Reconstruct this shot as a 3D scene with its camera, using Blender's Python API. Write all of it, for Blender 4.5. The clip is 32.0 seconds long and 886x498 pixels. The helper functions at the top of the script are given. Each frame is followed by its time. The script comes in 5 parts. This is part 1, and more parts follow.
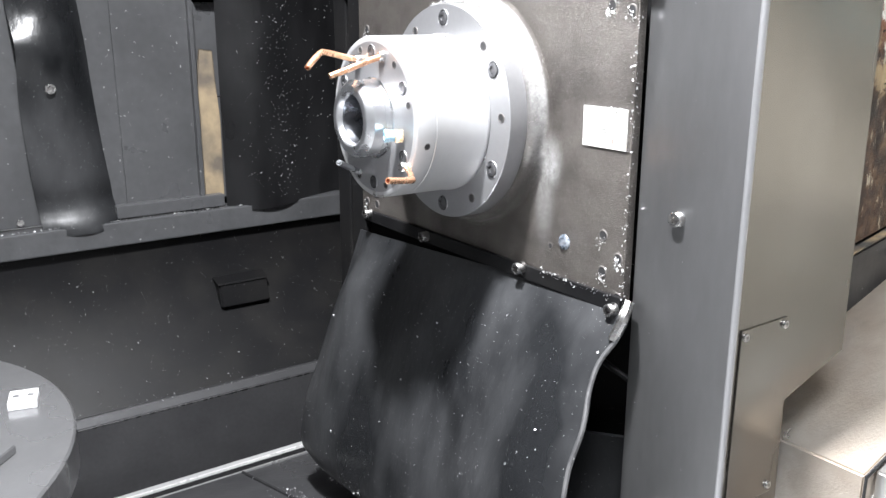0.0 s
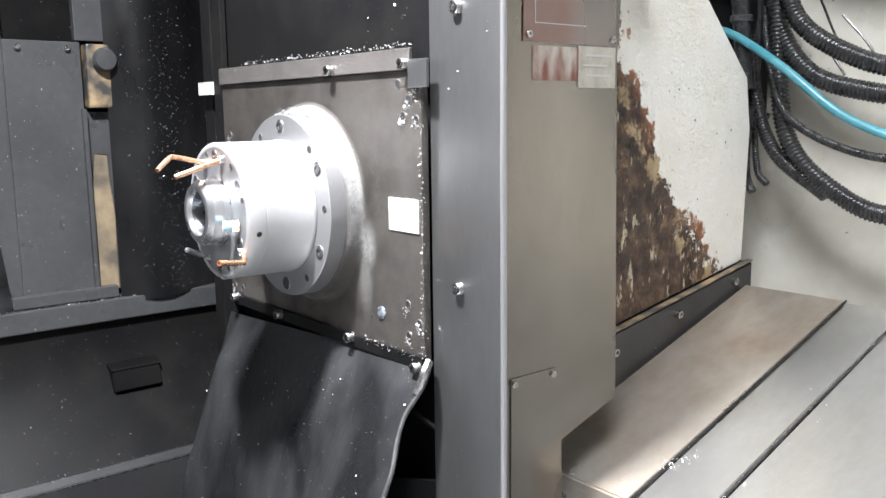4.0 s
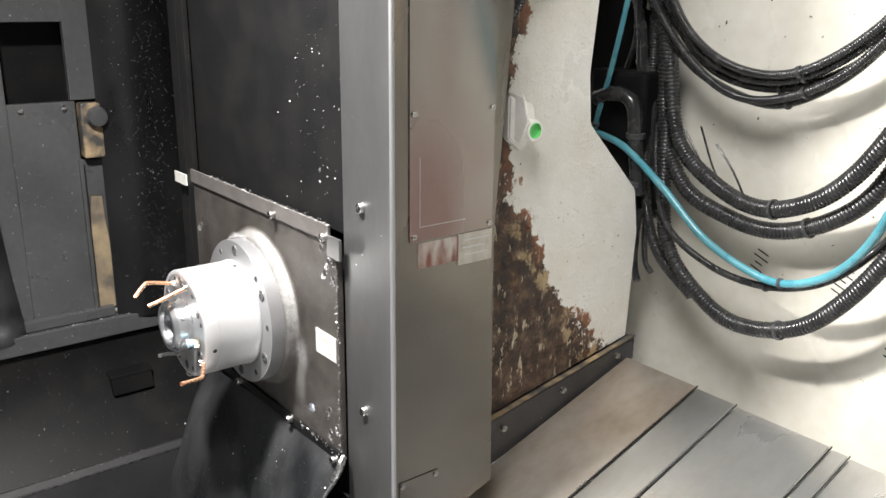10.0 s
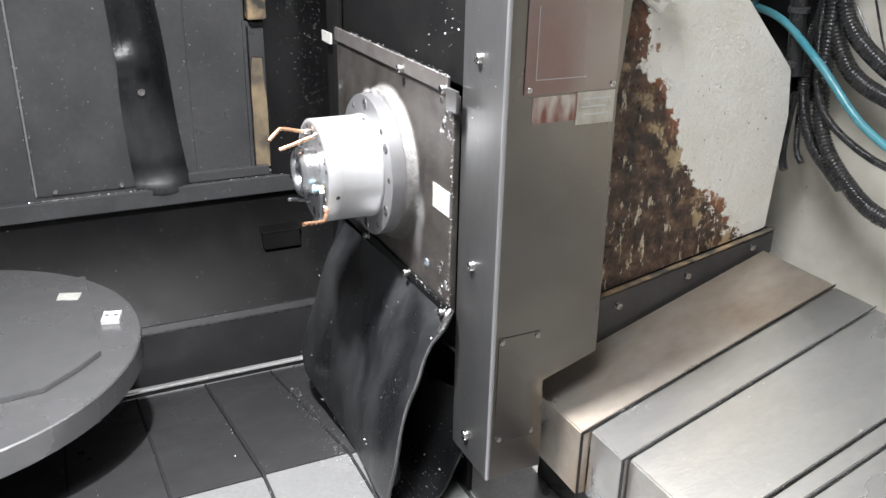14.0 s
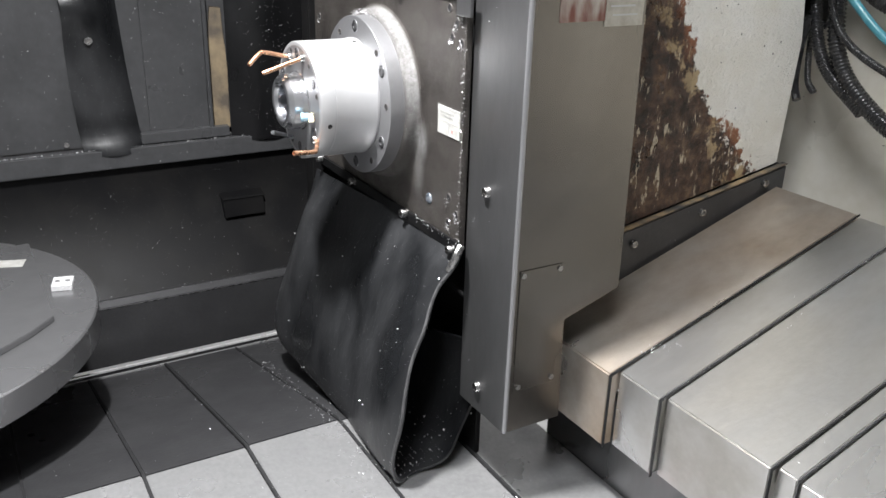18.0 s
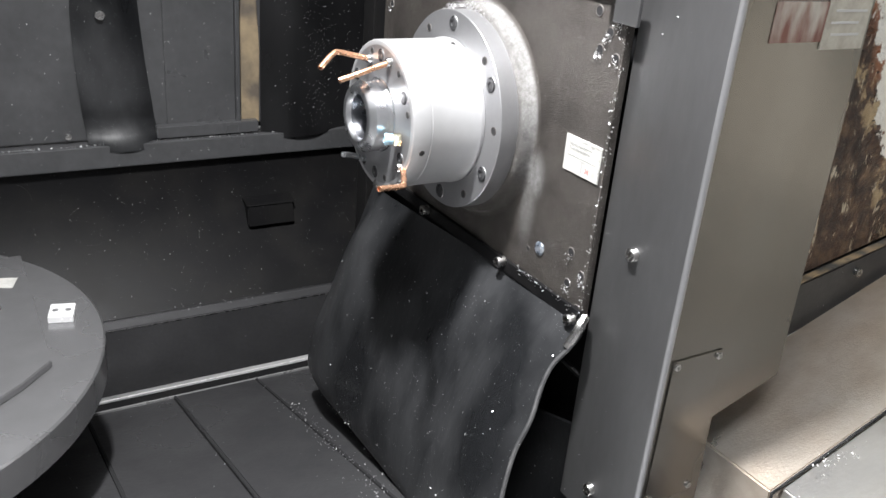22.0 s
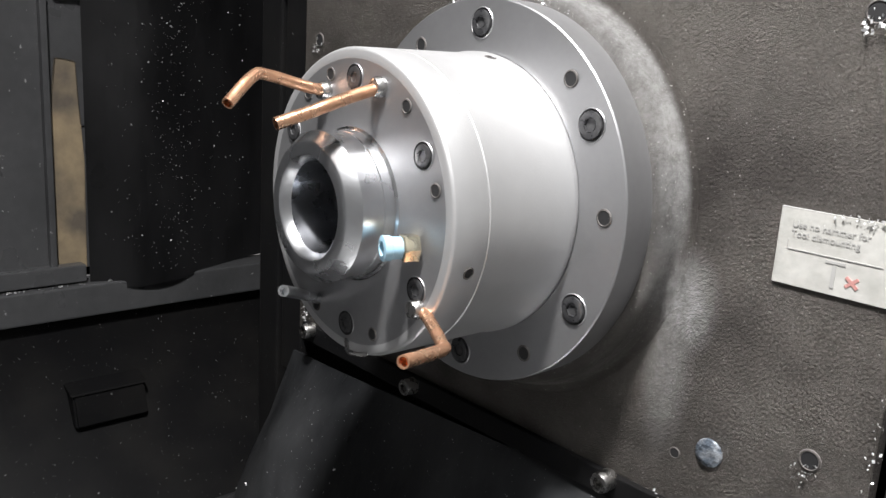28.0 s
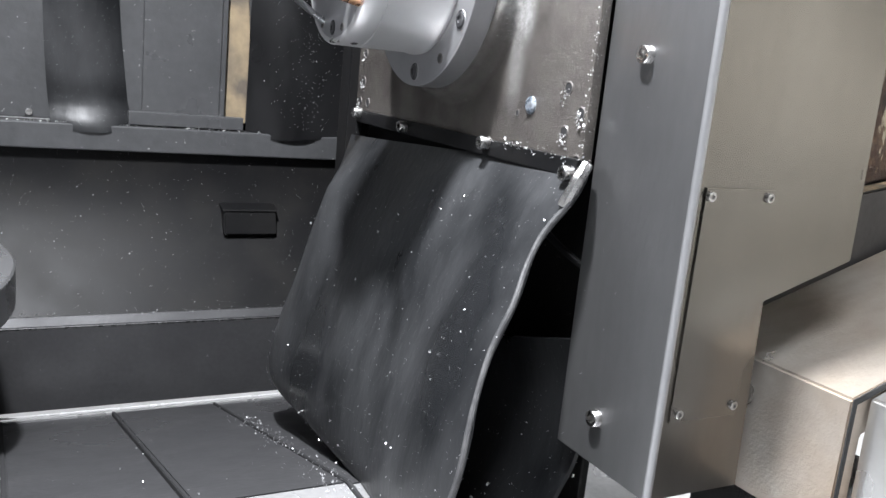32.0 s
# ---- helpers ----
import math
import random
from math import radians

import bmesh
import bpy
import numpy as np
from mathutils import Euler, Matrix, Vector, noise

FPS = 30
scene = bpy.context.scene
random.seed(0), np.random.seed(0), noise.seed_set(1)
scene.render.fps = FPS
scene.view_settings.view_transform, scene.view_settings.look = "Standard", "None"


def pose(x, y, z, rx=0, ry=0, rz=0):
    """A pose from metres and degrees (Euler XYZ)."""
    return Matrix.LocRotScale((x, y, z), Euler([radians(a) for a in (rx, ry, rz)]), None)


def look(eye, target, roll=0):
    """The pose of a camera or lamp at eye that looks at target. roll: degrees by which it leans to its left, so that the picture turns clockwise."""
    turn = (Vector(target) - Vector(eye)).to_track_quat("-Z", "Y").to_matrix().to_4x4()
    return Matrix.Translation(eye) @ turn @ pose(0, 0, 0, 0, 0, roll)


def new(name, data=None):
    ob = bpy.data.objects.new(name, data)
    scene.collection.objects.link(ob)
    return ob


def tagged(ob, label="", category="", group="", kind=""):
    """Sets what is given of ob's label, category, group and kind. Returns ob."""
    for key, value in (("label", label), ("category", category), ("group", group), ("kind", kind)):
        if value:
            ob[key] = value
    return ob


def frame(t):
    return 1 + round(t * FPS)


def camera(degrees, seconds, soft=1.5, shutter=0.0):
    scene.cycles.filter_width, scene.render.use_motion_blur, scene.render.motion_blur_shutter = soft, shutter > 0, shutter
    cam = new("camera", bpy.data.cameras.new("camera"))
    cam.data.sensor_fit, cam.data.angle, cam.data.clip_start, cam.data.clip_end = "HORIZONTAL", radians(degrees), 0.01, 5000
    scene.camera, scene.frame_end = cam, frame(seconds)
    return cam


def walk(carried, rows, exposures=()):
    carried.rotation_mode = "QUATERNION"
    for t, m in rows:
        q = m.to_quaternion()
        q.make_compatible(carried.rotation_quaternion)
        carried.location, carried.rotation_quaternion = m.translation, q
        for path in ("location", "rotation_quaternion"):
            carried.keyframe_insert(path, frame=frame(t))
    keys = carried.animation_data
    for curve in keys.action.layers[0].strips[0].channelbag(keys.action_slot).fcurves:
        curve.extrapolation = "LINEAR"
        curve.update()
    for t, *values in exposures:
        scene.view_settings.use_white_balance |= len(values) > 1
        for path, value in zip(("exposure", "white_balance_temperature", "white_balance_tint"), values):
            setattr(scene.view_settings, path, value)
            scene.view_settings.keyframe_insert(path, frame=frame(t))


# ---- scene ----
cam = camera(55.0, 32.0)
PATH = [
    (0, (0.896, -0.68, 0.117), (-0.681, 0.433, -0.407), 0.1),
    (0.5, (0.925, -0.674, 0.109), (-0.645, 0.406, -0.497), 1.1),
    (1, (0.949, -0.678, 0.11), (-0.612, 0.405, -0.515), 2.3),
    (1.5, (0.976, -0.678, 0.112), (-0.588, 0.408, -0.501), 2.6),
    (2, (1.012, -0.672, 0.11), (-0.57, 0.393, -0.491), 2.7),
    (2.5, (1.043, -0.671, 0.122), (-0.548, 0.386, -0.469), 1.5),
    (3, (1.072, -0.669, 0.12), (-0.548, 0.392, -0.378), 0.6),
    (3.5, (1.106, -0.665, 0.129), (-0.549, 0.4, -0.227), -0.6),
    (4, (1.134, -0.658, 0.131), (-0.403, 0.583, -0.18), -0.7),
    (4.5, (1.158, -0.663, 0.126), (-0.217, 0.763, -0.152), -2.6),
    (6.5, (1.337, -0.679, 0.623), (-0.091, 0.714, 0.76), -5.7),
    (7, (1.37, -0.668, 0.626), (-0.093, 0.687, 0.783), -5.3),
    (7.5, (1.374, -0.668, 0.622), (-0.104, 0.669, 0.799), -4.9),
    (8, (1.385, -0.668, 0.624), (-0.114, 0.652, 0.741), -4.4),
    (8.5, (1.394, -0.662, 0.609), (-0.126, 0.626, 0.437), -4.0),
    (9, (1.389, -0.66, 0.588), (-0.137, 0.59, 0.262), -3.0),
    (9.5, (1.39, -0.668, 0.58), (-0.128, 0.561, 0.148), -1.2),
    (10, (1.398, -0.665, 0.568), (-0.108, 0.519, -0.005), 0.7),
    (10.5, (1.41, -0.65, 0.573), (-0.202, 0.328, -0.094), 0.2),
    (11, (1.424, -0.644, 0.566), (-0.203, 0.308, -0.102), 2.1),
    (11.5, (1.448, -0.638, 0.544), (-0.233, 0.228, -0.109), 2.5),
    (12, (1.444, -0.633, 0.534), (-0.239, 0.229, -0.117), 2.8),
    (12.5, (1.455, -0.619, 0.514), (-0.237, 0.229, -0.132), 2.8),
    (13, (1.463, -0.598, 0.504), (-0.216, 0.233, -0.196), 2.4),
    (13.5, (1.472, -0.588, 0.495), (-0.212, 0.23, -0.207), 1.8),
    (14, (1.471, -0.594, 0.489), (-0.186, 0.211, -0.29), 1.3),
    (14.5, (1.471, -0.6, 0.485), (-0.162, 0.243, -0.304), 1.4),
    (16.5, (1.414, -0.642, 0.368), (-0.214, 0.259, -0.366), 2.3),
    (17, (1.411, -0.649, 0.318), (-0.212, 0.248, -0.432), 2.3),
    (17.5, (1.381, -0.647, 0.326), (-0.24, 0.236, -0.445), 1.5),
    (18, (1.34, -0.661, 0.314), (-0.251, 0.288, -0.44), 1.8),
    (18.5, (1.281, -0.714, 0.327), (-0.148, 0.438, -0.467), 2.6),
    (19, (1.235, -0.772, 0.316), (-0.064, 0.524, -0.481), 2.3),
    (19.5, (1.2, -0.783, 0.317), (-0.07, 0.549, -0.467), 1.9),
    (20, (1.146, -0.784, 0.315), (-0.094, 0.58, -0.46), 1.9),
    (20.5, (1.111, -0.776, 0.304), (-0.118, 0.595, -0.477), 2.7),
    (21, (1.076, -0.749, 0.298), (-0.149, 0.622, -0.491), 3.4),
    (21.5, (1.027, -0.688, 0.289), (-0.407, 0.465, -0.495), 4.7),
    (22, (0.979, -0.648, 0.296), (-0.572, 0.325, -0.508), 5.0),
    (22.5, (0.943, -0.593, 0.293), (-0.647, 0.347, -0.473), 5.0),
    (23, (0.889, -0.545, 0.29), (-0.71, 0.401, -0.451), 4.3),
    (23.5, (0.757, -0.503, 0.278), (-0.839, 0.452, -0.458), 4.3),
    (24, (0.579, -0.486, 0.247), (-1.01, 0.476, -0.494), 4.4),
    (24.5, (0.463, -0.486, 0.219), (-1.042, 0.612, -0.511), 5.9),
    (26.5, (0.393, -0.477, 0.155), (-1.054, 0.787, -0.401), 5.3),
    (27, (0.399, -0.471, 0.145), (-1.051, 0.811, -0.358), 4.4),
    (27.5, (0.414, -0.465, 0.128), (-1.037, 0.823, -0.357), 3.6),
    (28, (0.431, -0.463, 0.098), (-1.01, 0.846, -0.357), 3.5),
    (28.5, (0.457, -0.472, 0.082), (-0.962, 0.864, -0.367), 3.4),
    (29, (0.501, -0.483, 0.049), (-0.917, 0.863, -0.371), 4.3),
    (29.5, (0.554, -0.497, 0.013), (-0.855, 0.849, -0.438), 4.9),
    (30, (0.625, -0.494, 0.008), (-0.802, 0.833, -0.442), 5.3),
    (30.5, (0.707, -0.465, -0.006), (-0.896, 0.652, -0.432), 4.6),
    (31, (0.776, -0.463, -0.066), (-0.923, 0.529, -0.429), 6.1),
    (31.5, (0.848, -0.49, -0.102), (-0.868, 0.471, -0.469), 6.3),
    (32, (0.923, -0.487, -0.113), (-0.798, 0.446, -0.522), 5.7),
]
EXPOSURE = ((0, 1.22, 6450, 12), (2, 1.34, 6450, 12), (4, 1.1, 6450, 12), (6.5, 0.1, 6400, 12), (8, 0.12, 6500, 12), (9, 0.42, 7000, 12), (10, 0.6, 6950, 12), (11, 0.9, 6650, 12), (13, 0.85, 6600, 12), (14, 0.65, 6600, 12), (17, 0.55, 6600, 12), (19, 0.12, 6600, 12), (20, 0.06, 6600, 12), (21, 0.22, 6620, 12), (22, 0.45, 6620, 12), (23, 0.2, 6650, 12), (24, -0.15, 6700, 12), (28, -0.22, 6750, 12), (29, 0.08, 6650, 12), (30, 0.6, 6500, 12), (32, 1.1, 6350, 12))
walk(cam, [(t, look(eye, goal, roll)) for t, eye, goal, roll in PATH], EXPOSURE)

# ---------- world, sun and lamps ----------
world = bpy.data.worlds.new("hall_air")
scene.world = world
world.use_nodes = True
wn = world.node_tree.nodes
wn["Background"].inputs["Color"].default_value = (0.86, 0.93, 1.0, 1)
wn["Background"].inputs["Strength"].default_value = 0.22


def area_lamp(name, eye, target, size_x, size_y, watts, color, beam=180):
    data = bpy.data.lights.new(name, "AREA")
    data.shape, data.size, data.size_y, data.energy, data.color = "RECTANGLE", size_x, size_y, watts, color
    data.spread = radians(beam)
    ob = new(name, data)
    ob.matrix_world = look(eye, target)
    return ob


area_lamp("work_light_lamp", (0.28, -0.52, 1.20), (0.42, -0.10, -0.4), 0.14, 0.06, 44, (0.965, 0.985, 1.0), 148)
# added fill lamps out of view, placed to brighten wall, covers and hall
area_lamp("hall_fill_lamp", (1.15, -0.9, 2.3), (0.55, 0.6, 0.0), 1.0, 0.8, 70, (0.93, 0.97, 1.0))
area_lamp("hall_fill_lamp_far", (0.0, 2.9, 3.7), (0.0, 3.1, 0.0), 1.2, 0.4, 170, (1.0, 0.98, 0.95))

# ---------- materials ----------


def material(name, base, rough=0.5, metal=0.0, second=None, scale=8.0, amount=0.5, fine=60.0, bump=0.1, bump_scale=200.0,
             stretch=(1, 1, 1), speck=None, speck_amount=0.0, speck_scale=90.0, detail=6.0, rough_var=0.15, grain_mix=0.25, gloss=0.5, bump_detail=3.0):
    m = bpy.data.materials.new(name)
    m.use_nodes = True
    nt = m.node_tree
    n, ln = nt.nodes, nt.links
    b = n["Principled BSDF"]
    b.inputs["Metallic"].default_value, b.inputs["Specular IOR Level"].default_value = metal, gloss
    tc = n.new("ShaderNodeTexCoord")
    mp = n.new("ShaderNodeMapping")
    mp.inputs["Scale"].default_value = stretch
    ln.new(tc.outputs["Object"], mp.inputs["Vector"])
    big = n.new("ShaderNodeTexNoise")
    big.inputs["Scale"].default_value, big.inputs["Detail"].default_value = scale, detail
    ln.new(mp.outputs["Vector"], big.inputs["Vector"])
    small = n.new("ShaderNodeTexNoise")
    small.inputs["Scale"].default_value, small.inputs["Detail"].default_value = fine, 4.0
    ln.new(mp.outputs["Vector"], small.inputs["Vector"])
    mix = n.new("ShaderNodeMix")
    mix.data_type = "RGBA"
    mix.inputs[6].default_value = (*base, 1)
    mix.inputs[7].default_value = (*(second or tuple(c * 0.7 for c in base)), 1)
    ramp = n.new("ShaderNodeMapRange")
    ramp.inputs["From Min"].default_value, ramp.inputs["From Max"].default_value = 0.4, 0.68
    ramp.inputs["To Max"].default_value = amount
    ln.new(big.outputs["Fac"], ramp.inputs["Value"])
    ln.new(ramp.outputs["Result"], mix.inputs[0])
    grain = n.new("ShaderNodeMix")
    grain.data_type, grain.blend_type = "RGBA", "OVERLAY"
    grain.inputs[0].default_value = grain_mix
    ln.new(mix.outputs[2], grain.inputs[6])
    ln.new(small.outputs["Color"], grain.inputs[7])
    bw = n.new("ShaderNodeRGBToBW")
    ln.new(small.outputs["Color"], bw.inputs["Color"])
    ln.new(bw.outputs["Val"], grain.inputs[7])
    out = grain.outputs[2]
    rr = n.new("ShaderNodeMapRange")
    rr.inputs["From Min"].default_value, rr.inputs["From Max"].default_value = 0.35, 0.7
    rr.inputs["To Min"].default_value, rr.inputs["To Max"].default_value = max(0.04, rough - rough_var), min(1.0, rough + rough_var)
    ln.new(big.outputs["Fac"], rr.inputs["Value"])
    ln.new(rr.outputs["Result"], b.inputs["Roughness"])
    if speck:
        vo = n.new("ShaderNodeTexNoise")
        vo.inputs["Scale"].default_value, vo.inputs["Detail"].default_value = speck_scale, 3.0
        ln.new(tc.outputs["Object"], vo.inputs["Vector"])
        cut = n.new("ShaderNodeMapRange")
        cut.inputs["From Min"].default_value, cut.inputs["From Max"].default_value = 0.74 - speck_amount, 0.78 - speck_amount
        ln.new(vo.outputs["Fac"], cut.inputs["Value"])
        sm = n.new("ShaderNodeMix")
        sm.data_type = "RGBA"
        sm.inputs[7].default_value = (*speck, 1)
        ln.new(cut.outputs["Result"], sm.inputs[0])
        ln.new(out, sm.inputs[6])
        out = sm.outputs[2]
    ln.new(out, b.inputs["Base Color"])
    if bump:
        bn = n.new("ShaderNodeTexNoise")
        bn.inputs["Scale"].default_value, bn.inputs["Detail"].default_value = bump_scale, bump_detail
        bn.inputs["Roughness"].default_value = 0.5 if bump_detail < 4 else 0.78
        ln.new(mp.outputs["Vector"], bn.inputs["Vector"])
        bp = n.new("ShaderNodeBump")
        bp.inputs["Strength"].default_value, bp.inputs["Distance"].default_value = bump, 0.004
        ln.new(bn.outputs["Fac"], bp.inputs["Height"])
        ln.new(bp.outputs["Normal"], b.inputs["Normal"])
    return m


def plain(name, base, rough=0.5, metal=0.0, emit=0.0):
    m = bpy.data.materials.new(name)
    m.use_nodes = True
    b = m.node_tree.nodes["Principled BSDF"]
    b.inputs["Base Color"].default_value = (*base, 1)
    b.inputs["Roughness"].default_value, b.inputs["Metallic"].default_value = rough, metal
    if emit:
        b.inputs["Emission Color"].default_value = (*base, 1)
        b.inputs["Emission Strength"].default_value = emit
    return m


STEEL_DRUM = material("ground_steel", (0.575, 0.575, 0.58), 0.45, 0.68, (0.52, 0.52, 0.525), 14, 0.5, 90, 0.04, 700, grain_mix=0.06, rough_var=0.05)
STEEL_FACE = material("satin_steel", (0.37, 0.37, 0.378), 0.44, 0.8, (0.32, 0.32, 0.33), 18, 0.5, 200, 0.03, 600, grain_mix=0.06, rough_var=0.05)
STEEL_BRIGHT = material("turned_steel", (0.74, 0.75, 0.77), 0.3, 1.0, (0.5, 0.5, 0.52), 30, 0.5, 150, 0.02, 400, rough_var=0.06, grain_mix=0.1)
STEEL_COVER = material("brushed_stainless_cover", (0.76, 0.76, 0.755), 0.31, 0.95, (0.455, 0.435, 0.395), 5.0, 0.9, 110, 0.05, 260, (1, 0.35, 1), grain_mix=0.12, rough_var=0.08)
STEEL_COVER_OILY = material("oil_stained_stainless_cover", (0.66, 0.605, 0.54), 0.40, 0.82, (0.36, 0.27, 0.19), 7.0, 0.9, 70, 0.16, 420, (1, 0.5, 1), grain_mix=0.2)
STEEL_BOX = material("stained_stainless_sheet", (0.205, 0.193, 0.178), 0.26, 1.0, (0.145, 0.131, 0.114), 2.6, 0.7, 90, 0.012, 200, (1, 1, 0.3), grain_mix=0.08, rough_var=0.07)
STEEL_PANEL = material("rust_tinted_panel", (0.25, 0.238, 0.23), 0.28, 0.95, (0.225, 0.15, 0.135), 5.5, 0.9, 90, 0.01, 200, (1, 1, 0.6), detail=1.5, grain_mix=0.08)
STEEL_BOX_FRONT = material("grey_sheet_front", (0.26, 0.26, 0.263), 0.36, 0.9, (0.18, 0.18, 0.183), 3.5, 0.8, 90, 0.06, 200, (1, 1, 0.3), grain_mix=0.12,
                           speck=(0.4, 0.4, 0.4), speck_amount=-0.01, speck_scale=160)
# darker than the nose steel: shade inside the bore is put into the colour
STEEL_BORE = material("shaded_bore_steel", (0.22, 0.23, 0.25), 0.3, 0.9, (0.12, 0.12, 0.13), 40, 0.6, 150, 0.02, 300)
SPOT_PLUG = material("smeared_plug", (0.14, 0.17, 0.21), 0.35, 0.6, (0.4, 0.42, 0.45), 160, 0.9, 400, 0.4, 300)
BOLT_STEEL = material("bolt_steel", (0.55, 0.54, 0.53), 0.3, 1.0, (0.3, 0.29, 0.28), 120, 0.6, 400, 0.1, 600)
DARK_BOLT = material("black_oxide", (0.07, 0.07, 0.075), 0.4, 0.6, (0.16, 0.16, 0.16), 160, 0.6, 400, 0.1, 600)
# near black: shade inside holes and slots is put into this colour
HOLE = plain("hole_dark", (0.012, 0.012, 0.013), 0.7)
PLATE = material("dark_cast_plate", (0.115, 0.105, 0.10), 0.55, 0.3, (0.06, 0.055, 0.052), 9, 0.8, 180, 0.3, 1500,
                 speck=(0.55, 0.55, 0.55), speck_amount=0.03, speck_scale=260)


def dusted_lit_plate(base):
    """Pale metal dust in a ring round the flange, and one streak below it; the ring's lit rim and upper right are
    painted in.
    """
    nt = base.node_tree
    n, ln = nt.nodes, nt.links
    b = n["Principled BSDF"]
    under = b.inputs["Base Color"].links[0].from_socket
    tc = n.new("ShaderNodeTexCoord")

    def spot(centre, stretch, r0, r1, strength):
        mp = n.new("ShaderNodeMapping")
        mp.vector_type = "POINT"
        mp.inputs["Location"].default_value = [-c * s for c, s in zip(centre, stretch)]
        mp.inputs["Scale"].default_value = stretch
        ln.new(tc.outputs["Object"], mp.inputs["Vector"])
        length = n.new("ShaderNodeVectorMath")
        length.operation = "LENGTH"
        ln.new(mp.outputs["Vector"], length.inputs[0])
        r = n.new("ShaderNodeMapRange")
        r.interpolation_type = "SMOOTHSTEP"
        r.inputs["From Min"].default_value, r.inputs["From Max"].default_value = r0, r1
        r.inputs["To Min"].default_value, r.inputs["To Max"].default_value = strength, 0.0
        ln.new(length.outputs["Value"], r.inputs["Value"])
        return r.outputs["Result"]
    def joined(operation, p, q):
        m = n.new("ShaderNodeMath")
        m.operation, m.use_clamp = operation, True
        for k, v in enumerate((p, q)):
            if isinstance(v, float):
                m.inputs[k].default_value = v
            else:
                ln.new(v, m.inputs[k])
        return m.outputs[0]
    # ring painted brighter at its outer rim and upper right, where light falls
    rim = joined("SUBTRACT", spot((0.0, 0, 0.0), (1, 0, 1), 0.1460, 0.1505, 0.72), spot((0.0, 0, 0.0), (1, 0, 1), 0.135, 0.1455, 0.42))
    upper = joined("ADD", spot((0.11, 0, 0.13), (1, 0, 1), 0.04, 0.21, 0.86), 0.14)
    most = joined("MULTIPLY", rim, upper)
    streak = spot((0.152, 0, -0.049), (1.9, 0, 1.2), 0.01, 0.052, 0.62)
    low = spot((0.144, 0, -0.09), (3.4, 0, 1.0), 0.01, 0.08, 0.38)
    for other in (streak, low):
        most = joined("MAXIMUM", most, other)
    nz = n.new("ShaderNodeTexNoise")
    nz.inputs["Scale"].default_value, nz.inputs["Detail"].default_value, nz.inputs["Roughness"].default_value = 130, 8, 0.8
    ln.new(tc.outputs["Object"], nz.inputs["Vector"])
    gate = n.new("ShaderNodeMapRange")
    gate.inputs["From Min"].default_value, gate.inputs["From Max"].default_value = 0.34, 0.60
    gate.inputs["To Min"].default_value = 0.32
    ln.new(nz.outputs["Fac"], gate.inputs["Value"])
    f = n.new("ShaderNodeMath")
    f.operation = "MULTIPLY"
    ln.new(most, f.inputs[0])
    ln.new(gate.outputs["Result"], f.inputs[1])
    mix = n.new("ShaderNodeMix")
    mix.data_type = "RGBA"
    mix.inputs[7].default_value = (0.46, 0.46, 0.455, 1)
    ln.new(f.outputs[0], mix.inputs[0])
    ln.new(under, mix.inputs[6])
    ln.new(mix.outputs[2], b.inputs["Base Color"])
    return base


def stained_fold(base):
    """Tan oil and rust runs down the upper front fold of the guard."""
    nt = base.node_tree
    n, ln = nt.nodes, nt.links
    b = n["Principled BSDF"]
    under = b.inputs["Base Color"].links[0].from_socket
    tc, sep, mp, nz = n.new("ShaderNodeTexCoord"), n.new("ShaderNodeSeparateXYZ"), n.new("ShaderNodeMapping"), n.new("ShaderNodeTexNoise")
    ln.new(tc.outputs["Object"], sep.inputs["Vector"])
    mp.inputs["Scale"].default_value = (1, 1, 0.16)
    ln.new(tc.outputs["Object"], mp.inputs["Vector"])
    nz.inputs["Scale"].default_value, nz.inputs["Detail"].default_value, nz.inputs["Roughness"].default_value = 42, 8, 0.65
    ln.new(mp.outputs["Vector"], nz.inputs["Vector"])
    value = None
    for socket, lo, hi in ((sep.outputs["Y"], 0.085, 0.018), (sep.outputs["Z"], 0.40, 0.85), (nz.outputs["Fac"], 0.40, 0.62)):
        r = n.new("ShaderNodeMapRange")
        r.inputs["From Min"].default_value, r.inputs["From Max"].default_value = lo, hi
        ln.new(socket, r.inputs["Value"])
        if value is None:
            value = r.outputs["Result"]
        else:
            times = n.new("ShaderNodeMath")
            times.operation = "MULTIPLY"
            ln.new(value, times.inputs[0])
            ln.new(r.outputs["Result"], times.inputs[1])
            value = times.outputs[0]
    mix = n.new("ShaderNodeMix")
    mix.data_type = "RGBA"
    mix.inputs[7].default_value = (0.46, 0.36, 0.24, 1)
    ln.new(value, mix.inputs[0])
    ln.new(under, mix.inputs[6])
    ln.new(mix.outputs[2], b.inputs["Base Color"])
    return base


# besides the stains, base darker than the front's for the side's dimmer light
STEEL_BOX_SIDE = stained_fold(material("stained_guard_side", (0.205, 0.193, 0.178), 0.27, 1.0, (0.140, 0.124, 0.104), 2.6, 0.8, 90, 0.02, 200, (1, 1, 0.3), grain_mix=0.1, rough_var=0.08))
PLATE_DUSTY = dusted_lit_plate(material("dusted_lit_cast_plate", (0.092, 0.083, 0.075), 0.44, 0.5, (0.034, 0.029, 0.026), 11, 0.95, 240, 0.7, 480,
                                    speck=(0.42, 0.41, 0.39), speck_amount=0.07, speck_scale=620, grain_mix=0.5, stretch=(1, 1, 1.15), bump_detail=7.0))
WALL_DARK = material("dark_grey_painted_sheet", (0.076, 0.077, 0.080), 0.42, 0.1, (0.043, 0.044, 0.046), 5, 0.9, 60, 0.15, 90,
                     speck=(0.40, 0.40, 0.40), speck_amount=0.02, speck_scale=120)
